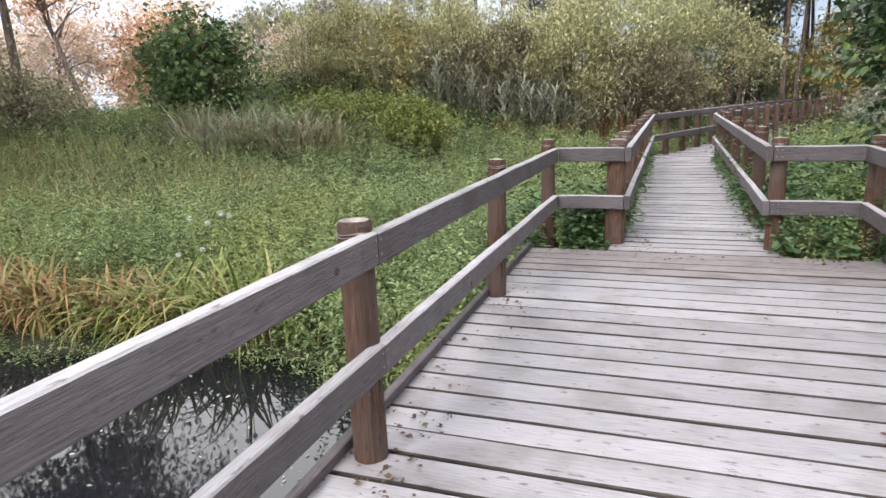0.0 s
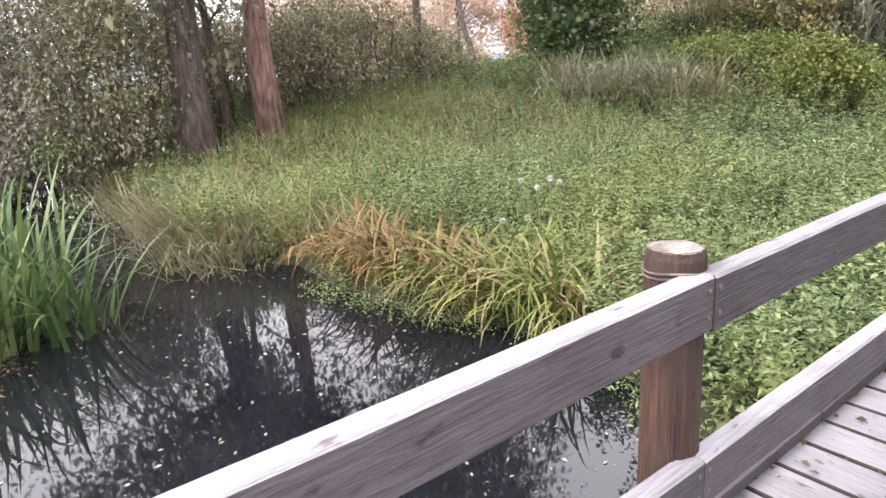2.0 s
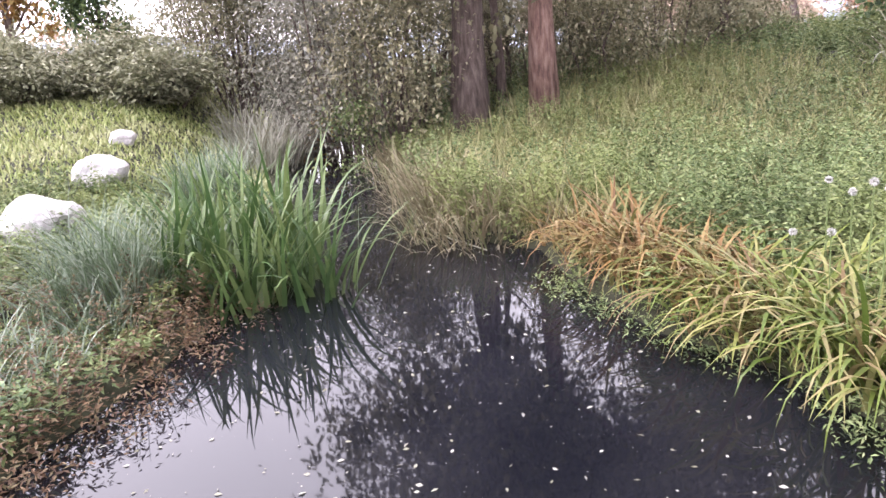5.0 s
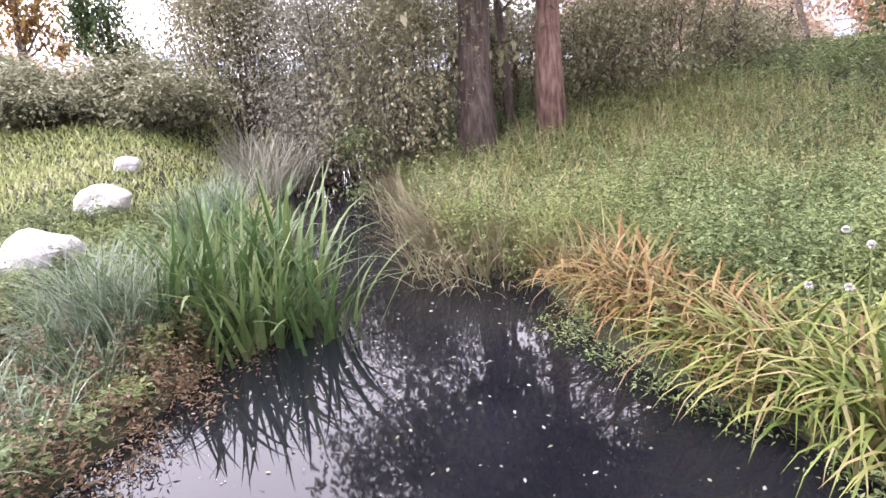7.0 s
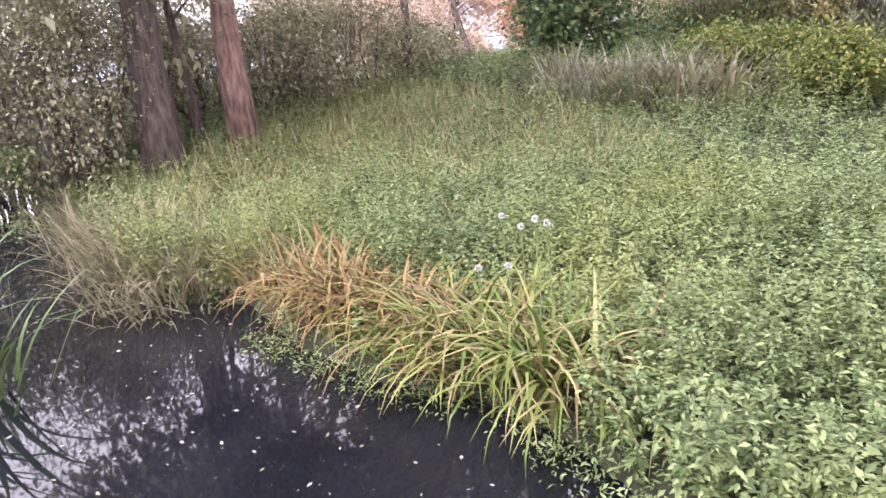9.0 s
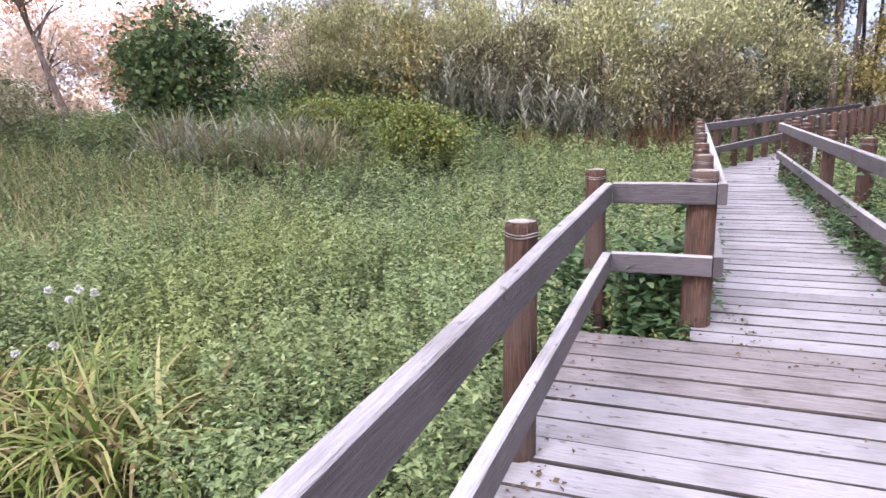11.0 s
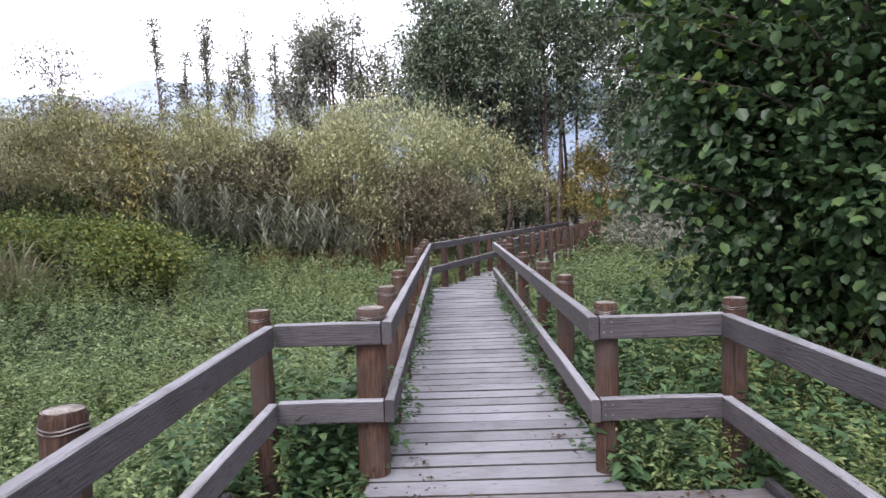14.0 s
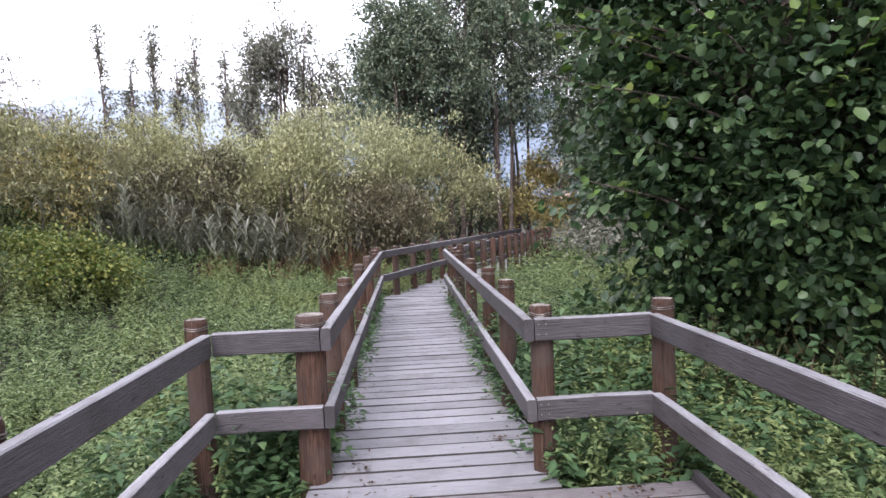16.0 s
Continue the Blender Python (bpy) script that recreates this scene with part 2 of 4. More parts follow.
FLOWER = foliage("white_flower_heads", (0.448, 0.448, 0.422), (0.512, 0.512, 0.499), (0.48, 0.48, 0.448), through=0.2)
STALK = mat("stalk", 0.7)[0]
STALK.node_tree.nodes["Principled BSDF"].inputs["Base Color"].default_value = (0.12, 0.16, 0.06, 1)


def water_material():
    m, n, l, b = mat("pond_water", 0.03)
    b.inputs["IOR"].default_value = 1.4
    b.inputs["Specular IOR Level"].default_value = 1.0
    sc = noise_node(n, l, 1.3, (1, 1, 1), 4)
    r = ramp(n, [(0.35, (0.005, 0.0055, 0.008)), (0.7, (0.01, 0.0105, 0.014))])
    l.new(sc.outputs["Fac"], r.inputs["Fac"])
    l.new(r.outputs["Color"], b.inputs["Base Color"])
    rip = noise_node(n, l, 2.2, (1, 1, 1), 2)
    bp = n.new("ShaderNodeBump")
    bp.inputs["Strength"].default_value, bp.inputs["Distance"].default_value = 0.08, 0.02
    l.new(rip.outputs["Fac"], bp.inputs["Height"])
    l.new(bp.outputs["Normal"], b.inputs["Normal"])
    return m


WATER = water_material()


# Far hills: distance haze is put into the pale blue colour and a glow.
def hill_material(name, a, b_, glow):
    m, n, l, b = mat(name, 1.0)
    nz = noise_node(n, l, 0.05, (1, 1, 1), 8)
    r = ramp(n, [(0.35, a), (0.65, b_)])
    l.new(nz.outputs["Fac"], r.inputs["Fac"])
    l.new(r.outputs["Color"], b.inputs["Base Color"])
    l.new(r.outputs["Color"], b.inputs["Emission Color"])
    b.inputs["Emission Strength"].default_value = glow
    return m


# ---- geometry helpers ----
rng = np.random.default_rng(7)


def mesh_ob(name, verts, faces, material, parent=None, label="", smooth=False):
    me = bpy.data.meshes.new(name)
    verts = np.asarray(verts, dtype=np.float32)
    if isinstance(faces, np.ndarray):
        k = faces.shape[1]
        me.vertices.add(len(verts))
        me.vertices.foreach_set("co", verts.ravel())
        me.loops.add(faces.size)
        me.loops.foreach_set("vertex_index", faces.ravel().astype(np.int32))
        me.polygons.add(len(faces))
        me.polygons.foreach_set("loop_start", np.arange(0, faces.size, k, dtype=np.int32))
        me.update(calc_edges=True)
    else:
        me.from_pydata([tuple(map(float, v)) for v in verts], [], faces)
        me.update()
    if smooth:
        me.polygons.foreach_set("use_smooth", np.ones(len(me.polygons), dtype=bool))
    me.materials.append(material)
    ob = new(name, me)
    if parent:
        ob.parent = parent
    if label:
        ob["label"] = label
    return ob


def unit(v):
    return v / np.maximum(np.linalg.norm(v, axis=-1, keepdims=True), 1e-6)


def leaf_arrays(base, way, length, width, roll=None, fold=0.18):
    """Folded pointed leaves, two triangles each."""
    n = len(base)
    way = unit(way)
    up = np.tile([0.0, 0.0, 1.0], (n, 1)) + rng.normal(0, 0.35, (n, 3))
    side = unit(np.cross(way, up))
    nrm = unit(np.cross(side, way))
    length, width = np.broadcast_to(length, n)[:, None], np.broadcast_to(width, n)[:, None]
    mid = base + way * length * 0.45
    v = np.stack([base, mid + side * width / 2 + nrm * width * fold, base + way * length - nrm * length * 0.12, mid - side * width / 2 + nrm * width * fold], 1).reshape(-1, 3)
    i = np.arange(n)[:, None] * 4
    return v, np.concatenate([i + [0, 1, 2], i + [0, 2, 3]], 0)


def round_leaf_arrays(base, way, length, width):
    """Broad rounded leaves, four triangles each, cupped along the midrib."""
    n = len(base)
    way = unit(way)
    side = unit(np.cross(way, np.tile([0.0, 0.0, 1.0], (n, 1)) + rng.normal(0, 0.35, (n, 3))))
    nrm = unit(np.cross(side, way))
    length, width = np.broadcast_to(length, n)[:, None], np.broadcast_to(width, n)[:, None]
    lo, hi = base + way * length * 0.3 + nrm * width * 0.12, base + way * length * 0.75 + nrm * width * 0.08
    v = np.stack([base, lo + side * width * 0.46, hi + side * width * 0.4, base + way * length - nrm * length * 0.1, hi - side * width * 0.4, lo - side * width * 0.46], 1).reshape(-1, 3)
    i = np.arange(n)[:, None] * 6
    return v, np.concatenate([i + [0, 1, 2], i + [0, 2, 3], i + [0, 3, 4], i + [0, 4, 5]], 0)


def blade_arrays(base, lean, length, width, arch, segs=5):
    """Grass blades that rise along lean and arch over; a strip each."""
    n = len(base)
    length, width, arch = (np.broadcast_to(q, n)[:, None] for q in (length, width, arch))
    flat = unit(np.stack([lean[:, 0], lean[:, 1], np.zeros(n)], 1) + 1e-4)
    side = np.stack([-flat[:, 1], flat[:, 0], np.zeros(n)], 1)
    tilt0 = np.arctan2(np.hypot(lean[:, 0], lean[:, 1]), lean[:, 2])[:, None]
    p, rows = base.copy(), []
    for s in range(segs + 1):
        f = s / segs
        w = width * (1.0 - f ** 2.2) * 0.5 + 0.0006
        rows += [p - side * w, p + side * w]
        a = tilt0 + arch * f ** 1.3
        p = p + (flat * np.sin(a) + np.array([0, 0, 1.0]) * np.cos(a)) * length / segs
    v = np.stack(rows, 1).reshape(-1, 3)
    i = np.arange(n)[:, None] * 2 * (segs + 1)
    f = np.concatenate([i + [2 * s, 2 * s + 1, 2 * s + 3, 2 * s + 2] for s in range(segs)], 0)
    return v, f


def tube_arrays(points, radii, sides=7):
    pts = [Vector(p) for p in points]
    verts, faces = [], []
    for k, p in enumerate(pts):
        d = (pts[min(k + 1, len(pts) - 1)] - pts[max(k - 1, 0)]).normalized()
        q = Vector((0, 0, 1)).rotation_difference(d)
        for s in range(sides):
            a = 2 * math.pi * s / sides
            verts.append(p + q @ Vector((math.cos(a), math.sin(a), 0)) * radii[k])
    for k in range(len(pts) - 1):
        for s in range(sides):
            t = (s + 1) % sides
            faces.append((k * sides + s, k * sides + t, (k + 1) * sides + t, (k + 1) * sides + s))
    faces.append(tuple(range(sides))[::-1])
    faces.append(tuple((len(pts) - 1) * sides + s for s in range(sides)))
    return verts, faces


def join_tubes(tubes):
    verts, faces = [], []
    for v, f in tubes:
        o = len(verts)
        verts += v
        faces += [tuple(i + o for i in q) for q in f]
    return verts, faces


def bevel_box(name, size, at, material, parent=None, bevel=0.006, rot=None, rough=0.0):
    bm = bmesh.new()
    bmesh.ops.create_cube(bm, size=1)
    bmesh.ops.scale(bm, vec=size, verts=bm.verts)
    if bevel:
        bmesh.ops.bevel(bm, geom=bm.edges[:], offset=bevel, segments=1, affect="EDGES")
    if rough:
        for v in bm.verts:
            v.co += Vector((random.uniform(-rough, rough), random.uniform(-rough, rough), random.uniform(-rough, rough)))
    me = bpy.data.meshes.new(name)
    bm.to_mesh(me)
    bm.free()
    me.materials.append(material)
    ob = new(name, me)
    ob.location = at
    if rot:
        ob.rotation_euler = rot
    if parent:
        ob.parent = parent
    return ob


# ---- ground and pond ----
WATER_Z = -0.5
SHORE = [(1.2, 0.1), (2.3, 0.9), (2.6, 2.0), (2.1, 3.0), (1.0, 3.5), (-0.5, 3.75), (-1.2, 4.1), (-2.0, 4.3), (-2.6, 4.2), (-3.2, 3.9), (-4.3, 3.72), (-5.4, 3.8), (-6.2, 3.15), (-7.5, 2.85), (-12, 2.95), (-24, 3.1),
         (-24, 1.2), (-12, 1.5), (-7.5, 1.75), (-5.6, 1.75), (-5.3, 1.0), (-4.5, 0.95), (-3.7, 0.55), (-2.9, 0.1), (-1.5, -0.1)]


def pond_distance(x, y):
    """Metres from the shore, minus inside the water."""
    d, inside = np.full(x.shape, 1e9), np.zeros(x.shape, bool)
    for (ax, ay), (bx, by) in zip(SHORE, SHORE[1:] + SHORE[:1]):
        ex, ey = bx - ax, by - ay
        t = np.clip(((x - ax) * ex + (y - ay) * ey) / (ex * ex + ey * ey), 0, 1)
        d = np.minimum(d, np.hypot(x - ax - t * ex, y - ay - t * ey))
        if ay != by:
            inside ^= ((ay > y) != (by > y)) & (x < (bx - ax) * (y - ay) / (by - ay) + ax)
    return np.where(inside, -d, d)


def smooth(t):
    t = np.clip(t, 0, 1)
    return t * t * (3 - 2 * t)


def ground_z(x, y):
    x, y = np.asarray(x, float), np.asarray(y, float)
    sd = pond_distance(x, y)
    r = np.hypot(x - 0.25, y - 1.8)
    u = (-0.75 * x + 0.65 * (y - 4) - 6) / 9
    field = 1.15 * smooth(u) * smooth(-x / 8) + 0.35 * smooth((y - 6) / 18)
    lawn = np.clip(0.37 + 0.155 * (r - 7.5), 0, 2.3) * smooth((-x - 3) / 2)
    side = smooth((y - 1.8) / 1.6)
    h = np.where(x < -2, lawn * (1 - side) + field * side, field)
    h = h * smooth(sd / 3.0)
    h = h + 0.05 * np.sin(x * 1.7 + 0.6 * y) * np.sin(y * 1.3 - 0.4 * x)
    bank = -0.95 + 0.55 * smooth((sd + 0.3) / 0.55)
    return np.where(sd < 0.25, np.minimum(bank, -0.4 + h), -0.4 + h)


def ground():
    def axis(lo, hi, step):
        a = np.arange(lo, hi + 1e-6, step)
        grow = step * 1.28 ** np.arange(1, 31)
        out = np.cumsum(grow)
        return np.concatenate([(lo - out)[::-1], a, hi + out])
    xs, ys = axis(-26, 8, 0.2), axis(-6, 26, 0.2)
    gx, gy = np.meshgrid(xs, ys)
    z = ground_z(gx, gy)
    nx, ny = len(xs), len(ys)
    v = np.stack([gx, gy, z], -1).reshape(-1, 3)
    i = (np.arange(ny - 1)[:, None] * nx + np.arange(nx - 1)[None, :]).reshape(-1, 1)
    ob = mesh_ob("ground", v, i + np.array([0, 1, nx + 1, nx]), SOIL, smooth=True)
    tagged(ob, "dark damp soil of the wetland under green growth", "ground", kind="structure")


ground()
wv = [(*p, WATER_Z) for p in ((-25, -1), (6, -1), (6, 5), (-25, 5))]
tagged(mesh_ob("water", wv, [(0, 1, 2, 3)], WATER), "still dark pond water that mirrors sky and trees", "pond", kind="structure")

# ---- boardwalk ----
TOP, POST_H = 0.97, 1.05


def empty(name, at=(0, 0, 0), label="", category="", group="", kind=""):
    ob = new(name)
    ob.location = at
    return tagged(ob, label, category, group, kind)


def post_mesh():
    bm = bmesh.new()
    n, rows = 14, [(-0.75, 0.078), (0.0, 0.076), (0.35, 0.073), (0.7, 0.071), (1.025, 0.069), (1.045, 0.062)]
    rings = []
    for z, r in rows:
        rings.append([bm.verts.new((math.cos(2 * math.pi * k / n) * r * random.uniform(0.95, 1.04), math.sin(2 * math.pi * k / n) * r * random.uniform(0.95, 1.04), z)) for k in range(n)])
    for a, b in zip(rings, rings[1:]):
        for k in range(n):
            bm.faces.new((a[k], a[(k + 1) % n], b[(k + 1) % n], b[k]))
    me = bpy.data.meshes.new("shaft")
    bm.to_mesh(me)
    bm.free()
    me.materials.append(POST)
    cap = bpy.data.meshes.new("post_end")
    top = [(math.cos(2 * math.pi * k / n) * 0.064, math.sin(2 * math.pi * k / n) * 0.064, 1.043) for k in range(n)]
    cap.from_pydata(top + [(0, 0, 1.052)], [], [(k, (k + 1) % n, n) for k in range(n)])
    cap.materials.append(POST_TOP)
    v, f = [], []
    for z in (0.985, 0.997):
        pts = [(math.cos(2 * math.pi * k / 18) * 0.0725, math.sin(2 * math.pi * k / 18) * 0.0725, z + 0.004 * math.sin(k)) for k in range(19)]
        tv, tf = tube_arrays(pts, [0.003] * 19, 4)
        o = len(v)
        v += tv
        f += [tuple(i + o for i in q) for q in tf]
    ring = bpy.data.meshes.new("wire_ring")
    ring.from_pydata([tuple(p) for p in v], [], f)
    ring.materials.append(WIRE)
    return me, cap, ring


POST_VARIANTS = [post_mesh() for _ in range(4)]


def post(parent, x, y, z=0.0, lean=(0, 0), h=1.0, ring=True, girth=1.0):
    me, cap, wire = POST_VARIANTS[random.randrange(4)]
    p = new("post", me)
    p.parent = parent
    p.location, p.scale = (x, y, z), (girth, girth, h)
    p.rotation_euler = (radians(lean[0]), radians(lean[1]), random.uniform(0, 6.28))
    e = new("end_grain", cap)
    e.parent = p
    if ring:
        w = new("wire_ring", wire)
        w.parent = p
    return p


def rail(parent, a, b, z, height=0.135, thick=0.058):
    """A board on edge from a to b (plan), top edge at z; sawn edges a little uneven."""
    a, b = Vector(a), Vector(b)
    d = b - a
    length = d.length
    along_y = abs(d.y) > abs(d.x)
    n = max(2, int(length / 0.35))
    bm = bmesh.new()
    rings = []
    for k in range(n + 1):
        s = (k / n - 0.5) * length
        wz, wy = random.uniform(-0.003, 0.003), random.uniform(-0.002, 0.002)
        c = 0.007
        prof = [(-thick / 2 + c, height / 2), (thick / 2 - c, height / 2), (thick / 2, height / 2 - c), (thick / 2, -height / 2 + c), (thick / 2 - c, -height / 2), (-thick / 2 + c, -height / 2), (-thick / 2, -height / 2 + c), (-thick / 2, height / 2 - c)]
        rings.append([bm.verts.new((p[0] + wy, s, p[1] + wz) if along_y else (s, p[0] + wy, p[1] + wz)) for p in prof])
    for q, r in zip(rings, rings[1:]):
        for k in range(8):
            bm.faces.new((q[k], q[(k + 1) % 8], r[(k + 1) % 8], r[k]))
    bm.faces.new(rings[0][::-1])
    bm.faces.new(rings[-1])
    bmesh.ops.recalc_face_normals(bm, faces=bm.faces)
    me = bpy.data.meshes.new("rail")
    bm.to_mesh(me)
    bm.free()
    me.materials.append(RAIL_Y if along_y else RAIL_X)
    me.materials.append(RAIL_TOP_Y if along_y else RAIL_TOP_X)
    # Upward faces take the paler colour that holds the skylight.
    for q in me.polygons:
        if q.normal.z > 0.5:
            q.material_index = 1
    ob = new("rail", me)
    ob.parent = parent
    mid = (a + b) / 2
    ob.location = (mid.x, mid.y, z - height / 2)
    ob.rotation_euler = (0, 0, -math.atan2(d.x, d.y) if along_y else math.atan2(d.y, d.x))
    if along_y and d.y < 0:
        ob.rotation_euler = (0, 0, -math.atan2(-d.x, -d.y))
    return ob


def screws(parent, x, y, z, normal):
    """Two rows of dark screw heads on a rail joint."""
    for dx in (-0.022, 0.022):
        for dz in (-0.03, 0.03):
            v, f = tube_arrays([(0, 0, 0), tuple(0.004 * c for c in normal)], [0.006, 0.0055], 8)
            s = mesh_ob("screw", v, f, WIRE, parent)
            s.location = (x + (dx if abs(normal[1]) > 0.5 else 0), y + (dx if abs(normal[0]) > 0.5 else 0), z + dz)


GATE_Y, CORNER_Y = 6.72, 15.3
LX, RX = 0.8, 2.02
HEADING = Vector((0.36, 0.933, 0)).normalized()
fence_left = empty("railing", (0, 0, 0), "weathered grey two-board railing on brown round posts beside the pond", "railing", "boardwalk railings")
for y, lean, px in ((-4.4, 0, 0.0), (-2.1, 0, 0.02), (0.1, 0, 0.02), (2.5, 0, 0.015), (4.85, 1.5, -0.04), (6.8, 0.5, 0.015)):
    post(fence_left, px, y, lean=(0, lean))
for z in (TOP, 0.5):
    rail(fence_left, (0.085, -4.4), (0.085, -1.0), z + 0.03)
    rail(fence_left, (0.085, -0.996), (0.085, 2.5), z + 0.03)
    rail(fence_left, (0.085, 2.504), (0.105, 6.655), z + 0.015).rotation_euler[0] = -0.006
    rail(fence_left, (0.137, 6.69), (0.765, 6.69), z)
    screws(fence_left, 0.114, 2.5, z - 0.035, (1, 0, 0))
fence_gate = empty("railing", (0, 0, 0), "grey two-board railing on reddish round posts along the narrow boardwalk", "railing", "boardwalk railings")
for y in (6.8, 7.75, 9.0, 10.8, 12.6, 14.2, 15.3):
    post(fence_gate, 0.7 - (0.02 if y < 7 else 0), y + (0.02 if y < 7 else 0), lean=(random.uniform(-1, 1), random.uniform(-1, 1)), h=random.uniform(0.98, 1.02), girth=1.32 if y < 7 else 1.05)
for z in (TOP, 0.5):
    for a, b in ((6.665, 9.02), (9.024, 12.61), (12.614, CORNER_Y)):
        rail(fence_gate, (LX, a), (LX, b), z)
fence_right = empty("railing", (0, 0, 0), "grey two-board railing with overgrown foot on reddish round posts", "railing", "boardwalk railings")
for y in (6.76, 8.12, 9.3, 11.1, 12.7, 14.0, 15.0):
    post(fence_right, 2.12, y, lean=(random.uniform(-1, 1), random.uniform(-1, 1)), h=random.uniform(0.98, 1.02))
for z in (TOP, 0.48):
    for a, b in ((6.62, 9.3), (9.304, 12.72), (12.724, 15.0)):
        rail(fence_right, (RX, a), (RX, b), z)
    rail(fence_right, (2.055, 6.655), (2.775, 6.655), z)
    screws(fence_right, 2.1, 6.625, z - 0.065, (0, -1, 0))
fence_side = empty("railing", (0, 0, 0), "grey two-board railing on brown posts before the alder", "railing", "boardwalk railings")
for y in (6.72, 4.3, 2.0, -0.3, -2.6, -4.4):
    post(fence_side, 2.88, y)
for z in (TOP, 0.48):
    for a, b in ((6.62, 3.0), (2.996, -0.8), (-0.804, -4.4)):
        rail(fence_side, (2.79, a), (2.79, b), z)
fence_far = empty("railing", (0, 0, 0), "brown two-board railing with closely set posts on the far boardwalk", "railing", "boardwalk railings")
o_l, o_r = Vector((LX, CORNER_Y, 0)), Vector((RX, 15.0, 0))
for k in range(13):
    p = o_l + HEADING * (0.95 + 1.05 * k)
    post(fence_far, p.x - 0.09, p.y + 0.035, h=0.98, ring=False)
for k in range(14):
    p = o_r + HEADING * (0.75 + 0.95 * k)
    post(fence_far, p.x + 0.09, p.y - 0.035, h=0.98, ring=False)
for z in (TOP, 0.5):
    for o in (o_l, o_r):
        for k in range(5):
            a, b = o + HEADING * (2.9 * k + 0.02), o + HEADING * (2.9 * k + 2.9)
            rail(fence_far, a.xy, b.xy, z)

def knot(parent, x, y, z, r):
    """A dark knot, oval along the board, a hair proud of its inner face."""
    n_ = 14
    vs = [(x + 0.0015, y + math.cos(2 * math.pi * k / n_) * r * 1.35, z + math.sin(2 * math.pi * k / n_) * r * (0.8 + 0.1 * math.sin(3 * k))) for k in range(n_)]
    mesh_ob("knot", vs + [(x + 0.004, y, z)], [(k, (k + 1) % n_, n_) for k in range(n_)], KNOT, parent, "dark knot")


def crack(parent, x, y, r, a, z0, z1):
    """A drying crack: a narrow dark sliver down a post."""
    pts = [(x + math.cos(a + 0.05 * math.sin(5 * q)) * r, y + math.sin(a + 0.05 * math.sin(5 * q)) * r, z0 + (z1 - z0) * q / 6) for q in range(7)]
    mesh_ob("crack", *tube_arrays(pts, [0.001, 0.003, 0.005, 0.0045, 0.004, 0.0025, 0.001], 5), DECK_EDGE, parent, "dark drying crack")


for y, z, r in ((2.16, 0.93, 0.016), (0.9, 0.95, 0.014), (3.3, 0.94, 0.013), (4.1, 0.96, 0.017), (5.2, 0.93, 0.012), (1.3, 0.45, 0.018), (3.7, 0.44, 0.014)):
    knot(fence_left, 0.1145 + (0.0035 * (y - 2.5) / 1.2 if y > 2.5 else 0), y, z, r)
for parent_, x, y, r, a, z0, z1 in ((fence_left, 0.015, 2.5, 0.0735, -0.9, 0.02, 0.8), (fence_left, 0.015, 2.5, 0.0735, -0.2, 0.1, 0.45), (fence_left, -0.03, 4.85, 0.0735, -0.7, 0.1, 0.7), (fence_gate, 0.68, 6.82, 0.098, -1.9, 0.1, 0.82), (fence_gate, 0.68, 6.82, 0.098, -1.2, 0.2, 0.6), (fence_right, 2.12, 6.76, 0.0735, -1.8, 0.05, 0.42), (fence_right, 2.12, 6.76, 0.0735, -1.3, 0.55, 0.84), (fence_side, 2.88, 6.72, 0.0735, -2.0, 0.1, 0.8)):
    crack(parent_, x, y, r, a, z0, z1)

# ---- plants ----
def pts_in(n, box, keep):
    out = np.zeros((0, 2))
    while len(out) < n:
        q = np.stack([rng.uniform(box[0], box[1], n), rng.uniform(box[2], box[3], n)], 1)
        q = q[keep(q[:, 0], q[:, 1])]
        out = np.concatenate([out, q])
        if len(out) < n * 0.02:
            break
    return out[:n]


def off_deck(x, y):
    plat = (x > -0.16) & (x < 3.05) & (y < 6.5)
    narrow = (x > 0.66) & (x < 2.14) & (y >= 6.3) & (y < 16)
    along = (y - 15.0) * 0.36 / 0.933
    far = (y >= 14.6) & (x > 0.65 + along) & (x < 2.2 + along)
    return ~(plat | narrow | far)


SEDGES = ((-2.75, 4.55), (-2.25, 4.65), (-3.15, 4.5), (-4.0, 4.3), (-4.5, 4.35), (-3.6, 4.5), (-5.1, 4.25))


def meadow_side(x, y):
    clear = np.ones(np.shape(x), bool)
    for sx, sy in SEDGES:
        clear &= np.hypot(x - sx, y - sy + 0.12) > 0.42
    return clear & off_deck(x, y) & (pond_distance(x, y) > 0.1) & ((x > -0.3) | (y > 2.9))


